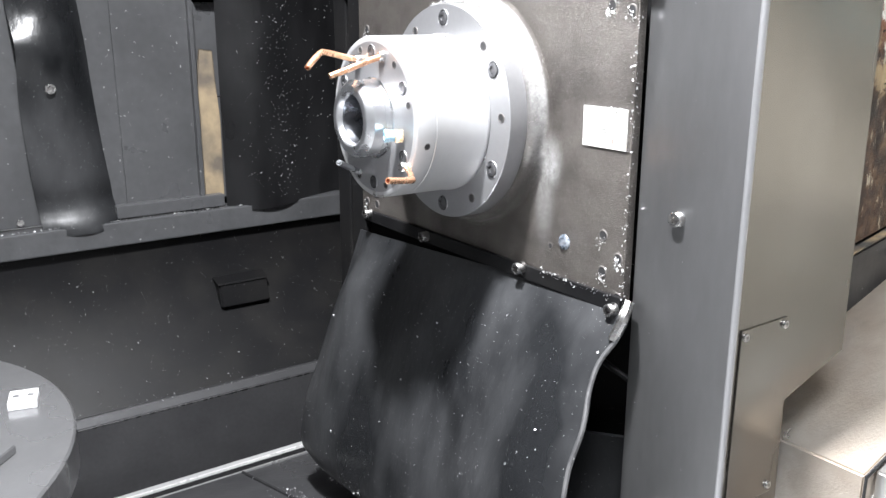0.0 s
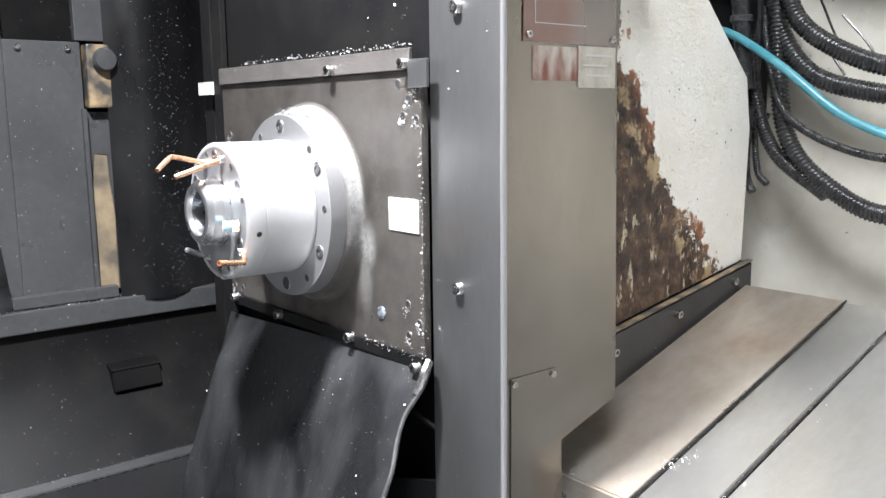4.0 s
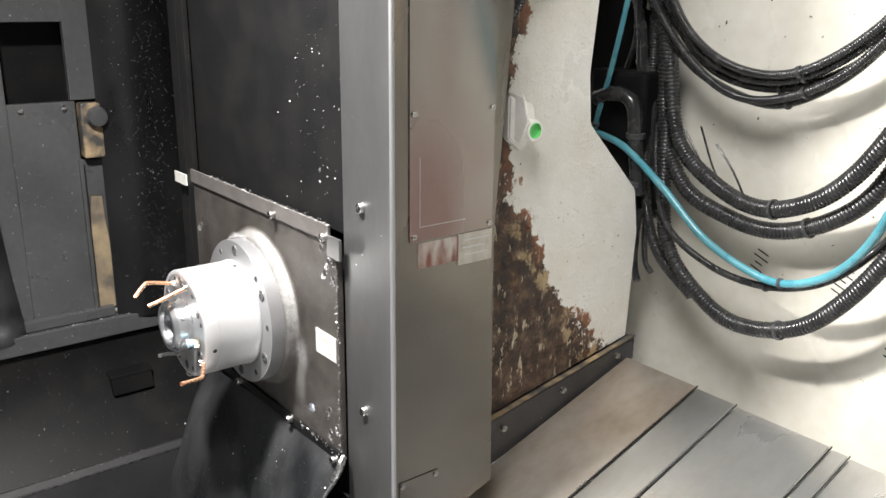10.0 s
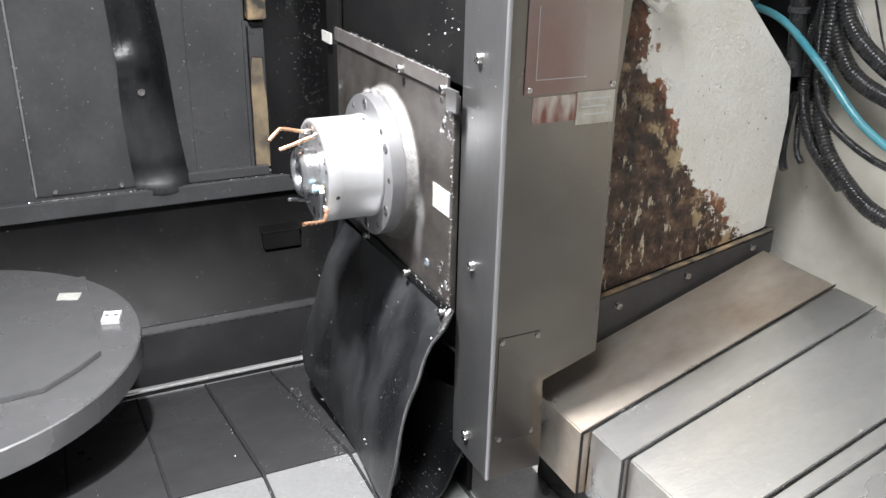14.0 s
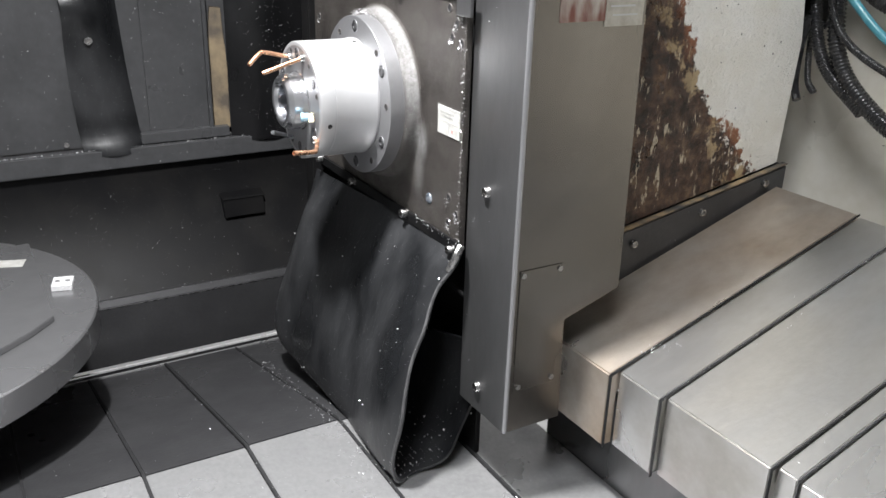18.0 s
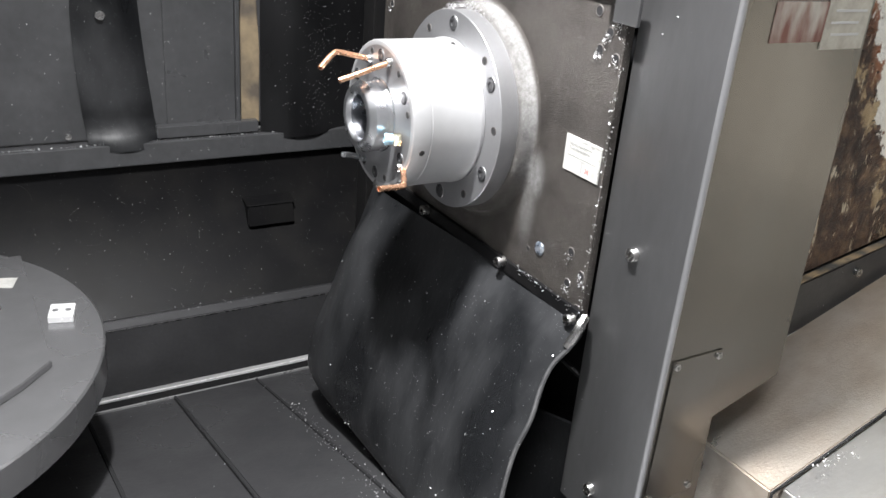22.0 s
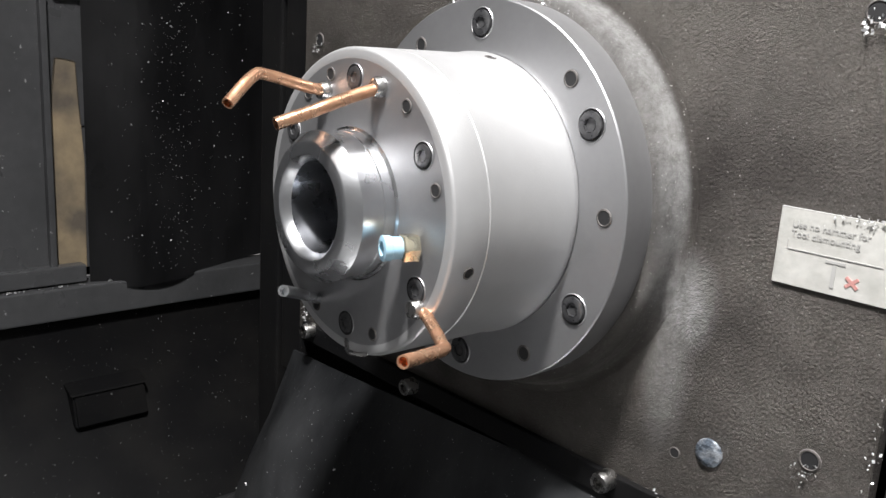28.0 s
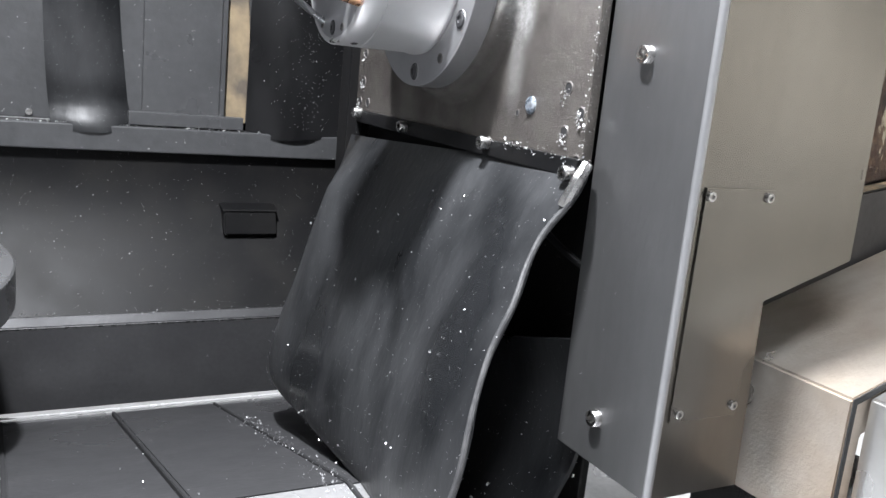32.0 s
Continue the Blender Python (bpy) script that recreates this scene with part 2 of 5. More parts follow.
# near black: the weak light in recesses is put into this colour
RECESS = material("black_sheet_and_recess_shade", (0.0065, 0.0065, 0.007), 0.45, 0.0, (0.011, 0.0105, 0.010), 11, 0.7, 80, 0.05, 60, gloss=0.13, rough_var=0.04,
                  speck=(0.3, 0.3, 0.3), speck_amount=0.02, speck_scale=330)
RUBBER = material("black_rubber_sheet", (0.009, 0.0096, 0.0105), 0.40, 0.0, (0.038, 0.039, 0.041), 8, 0.95, 90, 0.16, 90,
                  speck=(0.4, 0.4, 0.4), speck_amount=0.035, speck_scale=420, gloss=0.42, stretch=(1, 1, 0.45))
# darker and duller than RUBBER, for the little light that reaches the curtain
CURTAIN = material("black_shaded_curtain_rubber", (0.006, 0.006, 0.0065), 0.42, 0.0, (0.014, 0.014, 0.015), 8, 0.9, 90, 0.12, 70, gloss=0.3, stretch=(1, 1, 0.4))
RUBBER_EDGE = material("cut_rubber_edge", (0.045, 0.045, 0.047), 0.55, 0.0, (0.10, 0.10, 0.10), 40, 0.6, 120, 0.2, 200)
FLOOR_MAT = material("worn_dark_steel_floor", (0.46, 0.46, 0.46), 0.36, 0.65, (0.27, 0.27, 0.272), 5, 0.8, 120, 0.08, 160,
                     speck=(0.6, 0.6, 0.6), speck_amount=0.0, speck_scale=160)
BEIGE = material("cream_enamel_wall", (0.63, 0.605, 0.54), 0.34, 0.0, (0.56, 0.53, 0.455), 3, 0.6, 30, 0.05, 60,
                 speck=(0.16, 0.15, 0.14), speck_amount=-0.035, speck_scale=55)
BLACK_PLASTIC = material("black_conduit_plastic", (0.018, 0.018, 0.019), 0.26, 0.0, (0.032, 0.032, 0.032), 30, 0.5, 90, 0.02, 200)
TEAL = material("teal_air_hose", (0.055, 0.235, 0.29), 0.32, 0.0, (0.10, 0.29, 0.33), 20, 0.5, 80, 0.02, 200)
COPPER = material("copper_tube", (0.86, 0.50, 0.32), 0.36, 0.9, (0.62, 0.30, 0.17), 60, 0.6, 200, 0.08, 300)
TAN_DIRTY = material("grimy_tan_block", (0.055, 0.053, 0.05), 0.55, 0.0, (0.36, 0.26, 0.15), 26, 1.0, 90, 0.3, 120)
TAN = material("tan_oily_wood", (0.32, 0.25, 0.16), 0.55, 0.0, (0.10, 0.085, 0.07), 13, 0.9, 90, 0.2, 120)
LABEL = material("dirty_paper_label", (0.47, 0.465, 0.44), 0.5, 0.0, (0.33, 0.325, 0.30), 55, 0.6, 200, 0.05, 200)
NOTE = material("yellowed_note_paper", (0.33, 0.31, 0.265), 0.55, 0.0, (0.23, 0.21, 0.175), 45, 0.7, 200, 0.05, 200)
INK = plain("label_ink", (0.20, 0.20, 0.21), 0.7)
INK_FADED = plain("faded_ink", (0.36, 0.355, 0.345), 0.7)
WHITE_PAINT = material("white_bracket_paint", (0.84, 0.83, 0.79), 0.4, 0.0, (0.7, 0.67, 0.6), 30, 0.5, 90, 0.2, 120)
PINK = plain("faded_red_ink", (0.45, 0.22, 0.20), 0.7)
INK_RED = plain("label_red_ink", (0.55, 0.05, 0.04), 0.6)
# slope plates: floor steel darkened for their shade; the rails share this grey
FLOOR_SLOPE = material("dark_rail_and_shaded_slope", (0.055, 0.055, 0.057), 0.4, 0.3, (0.03, 0.03, 0.032), 5, 0.8, 120, 0.1, 120,
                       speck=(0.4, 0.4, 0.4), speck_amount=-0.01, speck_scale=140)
CHIP = plain("metal_chips", (0.78, 0.78, 0.79), 0.28, 0.7)
PALLET = material("ground_pallet_steel", (0.25, 0.25, 0.255), 0.34, 0.7, (0.18, 0.18, 0.183), 4, 0.8, 30, 0.04, 200, grain_mix=0.1)
FLECK = plain("dark_flecks", (0.05, 0.045, 0.04), 0.5, 0.3)
# pale and hardly metallic: the rail edge's glint is put into this colour
PALE_STEEL = material("pale_bare_steel", (0.78, 0.78, 0.78), 0.35, 0.25, (0.6, 0.6, 0.6), 20, 0.5, 90, 0.05, 200)
TANK = material("yellowed_plastic_tank", (0.62, 0.52, 0.36), 0.35, 0.0, (0.55, 0.42, 0.25), 12, 0.6, 60, 0.03, 100)
GREEN = plain("green_plug", (0.12, 0.55, 0.16), 0.4)
BLUE = plain("blue_collet", (0.34, 0.55, 0.68), 0.3)
BRASS = material("nickel_brass", (0.74, 0.69, 0.54), 0.25, 1.0, (0.6, 0.55, 0.4), 60, 0.5, 200, 0.03, 300)
HALL_GREY = material("hall_panel_grey", (0.55, 0.56, 0.57), 0.7, 0.0, (0.48, 0.49, 0.5), 0.6, 0.6, 6, 0.02, 20)
BEAM = material("green_grey_beam_paint", (0.23, 0.27, 0.28), 0.5, 0.0, (0.18, 0.2, 0.21), 3, 0.6, 20, 0.05, 60)
LAMP_GLOW = plain("lamp_tube_glow", (1.0, 0.98, 0.95), 0.4, 0.0, 14.0)


def flaked_paint():
    """White enamel on a rusty casting: rust keeps to the lower front corner, with a torn edge."""
    m = material("flaked_white_enamel", (0.80, 0.785, 0.74), 0.36, 0.0, (0.71, 0.67, 0.58), 6, 0.7, 40, 0.9, 62, bump_detail=5.0)
    nt = m.node_tree
    n, ln = nt.nodes, nt.links
    n["Bump"].inputs["Distance"].default_value = 0.011
    b = n["Principled BSDF"]
    white = b.inputs["Base Color"].links[0].from_socket
    tc = n.new("ShaderNodeTexCoord")
    sep = n.new("ShaderNodeSeparateXYZ")
    ln.new(tc.outputs["Object"], sep.inputs["Vector"])
    def op(kind, a, b_, c=None):
        q = n.new("ShaderNodeMath")
        q.operation = kind
        for k, v in enumerate((a, b_, c)):
            if v is None:
                continue
            if isinstance(v, (int, float)):
                q.inputs[k].default_value = v
            else:
                ln.new(v, q.inputs[k])
        return q.outputs[0]

    def cloud(scale, detail, rough=0.6, stretch=(1, 1, 1), turn=0.0):
        mp = n.new("ShaderNodeMapping")
        mp.inputs["Scale"].default_value = stretch
        mp.inputs["Rotation"].default_value = (turn, 0, 0)
        ln.new(tc.outputs["Object"], mp.inputs["Vector"])
        q = n.new("ShaderNodeTexNoise")
        q.inputs["Scale"].default_value, q.inputs["Detail"].default_value, q.inputs["Roughness"].default_value = scale, detail, rough
        ln.new(mp.outputs["Vector"], q.inputs["Vector"])
        return q.outputs["Fac"]
    y, z = sep.outputs["Y"], sep.outputs["Z"]
    # where the paint has gone: a line that leans back towards the foot, torn by noise
    low = op("MAXIMUM", op("SUBTRACT", 0.22, z), 0.0)
    high = op("MAXIMUM", op("SUBTRACT", z, 0.40), 0.0)
    top = op("MAXIMUM", op("SUBTRACT", z, 0.66), 0.0)
    edge = op("SUBTRACT", op("ADD", op("MULTIPLY_ADD", low, 0.72, 0.352), op("MULTIPLY", high, 0.12)), op("MULTIPLY", top, 0.35))
    torn = op("MULTIPLY_ADD", cloud(11.0, 9.0, 0.66), 0.24, -0.12)
    d = op("SUBTRACT", op("ADD", edge, torn), y)
    cut = n.new("ShaderNodeMapRange")
    cut.inputs["From Min"].default_value, cut.inputs["From Max"].default_value = -0.003, 0.003
    ln.new(d, cut.inputs["Value"])
    cr = n.new("ShaderNodeValToRGB")
    cr.color_ramp.elements[0].position, cr.color_ramp.elements[0].color = 0.41, (0.020, 0.013, 0.010, 1)
    cr.color_ramp.elements[1].position, cr.color_ramp.elements[1].color = 0.67, (0.16, 0.10, 0.06, 1)
    e = cr.color_ramp.elements.new(0.51)
    e.color = (0.060, 0.032, 0.021, 1)
    ln.new(cloud(34.0, 10.0, 0.7), cr.inputs["Fac"])
    orange = n.new("ShaderNodeMix")
    orange.data_type = "RGBA"
    orange.inputs[7].default_value = (0.26, 0.10, 0.045, 1)
    near = n.new("ShaderNodeMapRange")
    near.inputs["From Min"].default_value, near.inputs["From Max"].default_value = 0.045, 0.005
    ln.new(d, near.inputs["Value"])
    blot = n.new("ShaderNodeMapRange")
    blot.inputs["From Min"].default_value, blot.inputs["From Max"].default_value = 0.46, 0.58
    ln.new(cloud(22.0, 6.0), blot.inputs["Value"])
    ln.new(op("MULTIPLY", near.outputs["Result"], blot.outputs["Result"]), orange.inputs[0])
    ln.new(cr.outputs["Color"], orange.inputs[6])
    bare = n.new("ShaderNodeMix")
    bare.data_type = "RGBA"
    bare.inputs[7].default_value = (0.46, 0.40, 0.30, 1)
    scratch = n.new("ShaderNodeMapRange")
    scratch.inputs["From Min"].default_value, scratch.inputs["From Max"].default_value = 0.585, 0.615
    ln.new(cloud(26.0, 8.0, 0.72, (1, 3.2, 0.9), 0.8), scratch.inputs["Value"])
    ln.new(scratch.outputs["Result"], bare.inputs[0])
    ln.new(orange.outputs[2], bare.inputs[6])
    tan = n.new("ShaderNodeMix")
    tan.data_type = "RGBA"
    tan.inputs[7].default_value = (0.40, 0.30, 0.17, 1)
    wide = n.new("ShaderNodeMapRange")
    wide.inputs["From Min"].default_value, wide.inputs["From Max"].default_value = 0.10, 0.02
    ln.new(d, wide.inputs["Value"])
    patch = n.new("ShaderNodeMapRange")
    patch.inputs["From Min"].default_value, patch.inputs["From Max"].default_value = 0.555, 0.60
    ln.new(cloud(17.0, 9.0, 0.7), patch.inputs["Value"])
    ln.new(op("MULTIPLY", wide.outputs["Result"], patch.outputs["Result"]), tan.inputs[0])
    ln.new(bare.outputs[2], tan.inputs[6])
    cr_out = tan.outputs[2]
    mix = n.new("ShaderNodeMix")
    mix.data_type = "RGBA"
    ln.new(cut.outputs["Result"], mix.inputs[0])
    ln.new(white, mix.inputs[6])
    ln.new(cr_out, mix.inputs[7])
    ln.new(mix.outputs[2], b.inputs["Base Color"])
    return m


PAINTED_CAST = flaked_paint()

# ---------- mesh helpers ----------


def to_mesh(name, bm, mat, smooth=False):
    bmesh.ops.recalc_face_normals(bm, faces=bm.faces)
    me = bpy.data.meshes.new(name)
    bm.to_mesh(me)
    bm.free()
    for p in me.polygons:
        p.use_smooth = bool(smooth)
    if smooth is True:
        me.set_sharp_from_angle(angle=radians(38))
    me.materials.append(mat)
    return me


def thing(name, label, category, group="", kind="", at=(0, 0, 0)):
    ob = new(name)
    ob.location = at
    ob.empty_display_size = 0.05
    return tagged(ob, label, category, group, kind)


def part(name, bm, mat, parent, label="", smooth=False, m=None):
    ob = new(name, to_mesh(name, bm, mat, smooth) if isinstance(bm, bmesh.types.BMesh) else bm)
    ob.parent = parent
    if m is not None:
        ob.matrix_local = m
    return tagged(ob, label)


def solo(name, bm, mat, label, category, group="", kind="", smooth=False):
    return tagged(new(name, to_mesh(name, bm, mat, smooth)), label, category, group, kind)


def boxed(x0, x1, y0, y1, z0, z1, bevel=0.0, bm=None):
    own = bm is None
    bm = bmesh.new() if own else bm
    r = bmesh.ops.create_cube(bm, size=1.0)
    for v in r["verts"]:
        v.co = Vector(((x0 + x1) / 2 + v.co.x * (x1 - x0), (y0 + y1) / 2 + v.co.y * (y1 - y0), (z0 + z1) / 2 + v.co.z * (z1 - z0)))
    if bevel and own:
        bmesh.ops.bevel(bm, geom=bm.edges[:], offset=bevel, segments=2, affect="EDGES", profile=0.6)
    return bm


def prism(points, axis, a0, a1, bevel=0.0):
    """A flat outline swept along one axis. points: pairs in the two other axes, in order."""
    bm = bmesh.new()
    i = "xyz".index(axis)

    def put(p, a):
        c = list(p)
        c.insert(i, a)
        return bm.verts.new(c)
    low, high = [put(p, a0) for p in points], [put(p, a1) for p in points]
    bm.faces.new(low)
    bm.faces.new(high[::-1])
    k = len(points)
    for j in range(k):
        bm.faces.new((low[j], low[(j + 1) % k], high[(j + 1) % k], high[j]))
    if bevel:
        bmesh.ops.recalc_face_normals(bm, faces=bm.faces)
        bmesh.ops.bevel(bm, geom=bm.edges[:], offset=bevel, segments=2, affect="EDGES")
    return bm


def lathe(profile, steps=64, closed=False):
    """profile: (radius, along) pairs; turned round the y axis, along runs towards -y."""
    bm = bmesh.new()
    rings = []
    for r, a in profile:
        if r < 1e-6:
            rings.append([bm.verts.new((0, -a, 0))])
        else:
            rings.append([bm.verts.new((r * math.cos(2 * math.pi * k / steps), -a, r * math.sin(2 * math.pi * k / steps))) for k in range(steps)])
    pairs = list(zip(rings, rings[1:])) + ([(rings[-1], rings[0])] if closed else [])
    for p, q in pairs:
        for k in range(steps):
            k2 = (k + 1) % steps
            if len(p) == 1:
                bm.faces.new((p[0], q[k], q[k2]))
            elif len(q) == 1:
                bm.faces.new((p[k], p[k2], q[0]))
            else:
                bm.faces.new((p[k], p[k2], q[k2], q[k]))
    return bm


def smooth_path(points, per=12):
    pts = [Vector(p) for p in points]
    pts = [pts[0] * 2 - pts[1], *pts, pts[-1] * 2 - pts[-2]]
    out = []
    for a, b, c, d in zip(pts, pts[1:], pts[2:], pts[3:]):
        for k in range(per):
            t = k / per
            out.append(0.5 * ((2 * b) + (c - a) * t + (2 * a - 5 * b + 4 * c - d) * t * t + (3 * b - a - 3 * c + d) * t ** 3))
    out.append(pts[-2])
    return out


def resample(path, step):
    out, left = [path[0]], step
    for a, b in zip(path, path[1:]):
        seg = (b - a).length
        pos = 0.0
        while seg - pos >= left:
            pos += left
            out.append(a.lerp(b, pos / seg))
            left = step
        left -= seg - pos
    return out


def tube(points, radius, steps=12, per=12, ridge=0.0, pitch=0.0, hollow=0.0):
    """A tube along a smooth path; with ridge and pitch, a corrugated one."""
    path = smooth_path(points, per)
    if pitch:
        path = resample(path, pitch / 4)
    bm = bmesh.new()
    rings = []
    side = None
    for i, p in enumerate(path):
        d = (path[min(i + 1, len(path) - 1)] - path[max(i - 1, 0)]).normalized()
        if side is None:
            side = d.orthogonal().normalized()
        side = (side - d * side.dot(d)).normalized()
        up = d.cross(side)
        r = radius
        if pitch:
            r = radius - ridge * (0.0, 0.5, 1.0, 0.5)[i % 4]
        rings.append([bm.verts.new(p + (side * math.cos(2 * math.pi * k / steps) + up * math.sin(2 * math.pi * k / steps)) * r) for k in range(steps)])
    for p, q in zip(rings, rings[1:]):
        for k in range(steps):
            bm.faces.new((p[k], p[(k + 1) % steps], q[(k + 1) % steps], q[k]))
    for ring, d, e in ((rings[0], path[1] - path[0], 0), (rings[-1], path[-2] - path[-1], -1)):
        if hollow:
            c = path[e]
            inner = [bm.verts.new(c.lerp(v.co, hollow)) for v in ring]
            deep = [bm.verts.new(v.co + d.normalized() * radius * 2) for v in inner]
            for k in range(steps):
                k2 = (k + 1) % steps
                bm.faces.new((ring[k], ring[k2], inner[k2], inner[k]))
                bm.faces.new((inner[k], inner[k2], deep[k2], deep[k]))
            bm.faces.new(deep)
        else:
            bm.faces.new(ring)
    return bm


def sheet(grid, thick, bm=None):
    """A sheet with thickness from rows of points."""
    bm = bmesh.new()
    rows = [[bm.verts.new(p) for p in row] for row in grid]
    for a, b in zip(rows, rows[1:]):
        for k in range(len(a) - 1):
            bm.faces.new((a[k], a[k + 1], b[k + 1], b[k]))
    bmesh.ops.recalc_face_normals(bm, faces=bm.faces)
    bmesh.ops.solidify(bm, geom=bm.faces[:], thickness=thick)
    return bm


def socket_bolt_mesh(name, r, h, mat):
    """A socket head cap bolt along -y, its seat at the origin."""
    bm = lathe([(0, -0.002), (r, -0.002), (r, h * 0.86), (r * 0.9, h), (r * 0.56, h)], 20)
    hexa = [(r * 0.52, h), (r * 0.5, h * 0.4), (0, h * 0.4)]
    hx = lathe([(r * 0.56, h), *hexa], 6)
    tmp = bpy.data.meshes.new("tmp")
    hx.to_mesh(tmp)
    hx.free()
    bm.from_mesh(tmp)
    return to_mesh(name, bm, mat, True)


def rimmed(me, radius, mat):
    """Gives the faces outside a radius round the y axis a second material: a rim round the black disc that stands for a
    hole.
    """
    me.materials.append(mat)
    for p in me.polygons:
        if math.hypot(p.center.x, p.center.z) > radius:
            p.material_index = 1
    return me


TO_X = Matrix.Rotation(radians(90), 4, "Z")   # turns -y into +x

# ---------- large structure ----------
HX0, HX1, HY0, HY1, HZ0, HZ1 = -3.5, 4.5, -3.5, 4.5, -1.2, 4.2
solo("floor", boxed(HX0, HX1, HY0, HY1, HZ0 - 0.1, HZ0), HALL_GREY, "grey concrete hall floor under the machine", "floor", kind="structure")
solo("ceiling", boxed(HX0, HX1, HY0, HY1, HZ1, HZ1 + 0.1), HALL_GREY, "pale grey hall ceiling", "ceiling", kind="structure")
solo("wall_north", boxed(HX0, HX1, HY1, HY1 + 0.1, HZ0, HZ1), HALL_GREY, "pale grey panelled hall wall", "wall", kind="structure")
solo("wall_south", boxed(HX0, HX1, HY0 - 0.1, HY0, HZ0, HZ1), HALL_GREY, "pale grey hall wall", "wall", kind="structure")
solo("wall_west", boxed(HX0 - 0.1, HX0, HY0, HY1, HZ0, HZ1), HALL_GREY, "pale grey hall wall", "wall", kind="structure")
solo("wall_east", boxed(HX1, HX1 + 0.1, HY0, HY1, HZ0, HZ1), HALL_GREY, "pale grey hall wall", "wall", kind="structure")


def floor_z(x):
    return -0.60 - 0.26 * max(0.0, 0.07 - x)


# machine bed floor: overlapping cover plates, seams run across
bed = thing("chip_floor", "worn dark steel cover plates forming the machining chamber floor", "floor", kind="structure")
FLOOR_SEAMS = (-1.40, -1.02, -0.84, -0.66, -0.48, -0.30, -0.12, 0.05, 0.21)
for i, (ya, yb) in enumerate(zip(FLOOR_SEAMS, FLOOR_SEAMS[1:])):
    lift = 0.003 * (i % 2)
    part("flat_plate", prism([(0.07, -0.60 + lift), (1.3, -0.60 + lift), (1.3, -0.63), (0.07, -0.63)], "y", ya + 0.003, yb - 0.003, 0.002), FLOOR_MAT, bed)
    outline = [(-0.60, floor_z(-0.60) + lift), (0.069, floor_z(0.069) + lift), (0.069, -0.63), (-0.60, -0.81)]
    part("slope_plate", prism(outline, "y", ya + 0.003, yb - 0.003, 0.002), FLOOR_SLOPE, bed, "sloping plate with its shade in the colour")
for y in FLOOR_SEAMS[2:8]:
    bm = prism([(-0.60, floor_z(-0.60) + 0.005), (0.07, -0.595), (1.28, -0.595), (1.28, -0.62), (0.07, -0.62), (-0.60, floor_z(-0.60) - 0.02)], "y", y - 0.0027, y + 0.0027, 0.001)
    part("seam_wiper", bm, HOLE, bed, "dark wiper strip in the seam")

# side wall of the chamber, in sheet panels
WX = -0.87
side = thing("side_wall", "dark grey painted sheet wall of the machining chamber", "wall", kind="structure")
part("panel", boxed(WX - 0.02, WX, -0.636, -0.224, -0.275, 1.7, 0.002), WALL_DARK, side)
part("panel", boxed(WX - 0.02, WX, -0.224, -0.066, -0.275, 0.30, 0.002), WALL_DARK, side)
part("panel", boxed(WX - 0.02, WX, -0.224, -0.066, 0.493, 1.7, 0.002), WALL_DARK, side)
part("panel", boxed(WX - 0.018, WX + 0.004, -0.077, 0.019, 0.303, 1.7, 0.002), WALL_DARK, side)
part("panel", boxed(WX - 0.04, WX + 0.012, -1.72, -0.641, -0.295, 1.7, 0.004), WALL_DARK, side)
part("hollow_back", boxed(WX - 0.12, WX - 0.10, -0.3, 0.4, -0.3, 1.7), RECESS, side, "black back of the opening, its shade in the colour")
part("ledge", boxed(WX - 0.02, WX + 0.035, -1.72, 0.42, -0.328, -0.279, 0.003), WALL_DARK, side, "grey ledge with screws and chips")
part("ledge_strip", boxed(WX + 0.0, WX + 0.022, -0.252, -0.026, -0.276, -0.25, 0.002), WALL_DARK, side)
part("frame_edge", boxed(WX - 0.01, WX + 0.014, -0.074, -0.065, -0.253, 0.154, 0.001), WALL_DARK, side)
part("slot_strip", boxed(WX - 0.03, WX - 0.012, -0.062, 0.017, -0.045, 0.148, 0.003), WALL_DARK, side)
part("tan_strip", prism([(-0.058, -0.264), (-0.014, -0.264), (-0.012, -0.1), (-0.02, 0.05), (-0.05, 0.055), (-0.06, -0.03)], "x", WX - 0.03, WX - 0.010, 0.002), TAN, side, "tan oil-stained strip in a slot")
part("slot_strip", boxed(WX - 0.034, WX - 0.016, -0.062, 0.017, -0.264, -0.046, 0.001), WALL_DARK, side)
part("tan_block", boxed(WX - 0.02, WX + 0.02, -0.06, 0.01, 0.156, 0.296, 0.006), TAN_DIRTY, side, "tan stained block with a worn knob")
part("knob", lathe([(0, 0), (0.022, 0.0), (0.027, 0.011), (0.022, 0.024), (0, 0.026)], 20), WALL_DARK, side, smooth=True,
     m=Matrix.Translation((WX + 0.02, -0.024, 0.261)) @ TO_X)
screw = socket_bolt_mesh("screw", 0.0065, 0.005, BOLT_STEEL)
for y, z in ((-0.591, -0.264), (-0.427, -0.264), (-0.207, -0.264), (-0.094, -0.264), (-0.195, 0.285), (-0.094, 0.285), (-0.241, 0.357), (-0.241, 0.425)):
    part("screw", screw, None, side, m=Matrix.Translation((WX + 0.002, y, z)) @ TO_X)
lower = thing("lower_wall", "black sloping sheet below the chamber wall, its shade in the colour", "wall", kind="structure")
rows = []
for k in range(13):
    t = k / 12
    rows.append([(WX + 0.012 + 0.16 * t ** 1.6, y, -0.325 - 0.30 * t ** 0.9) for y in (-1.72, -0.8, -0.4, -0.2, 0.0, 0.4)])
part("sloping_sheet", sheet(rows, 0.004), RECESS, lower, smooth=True)
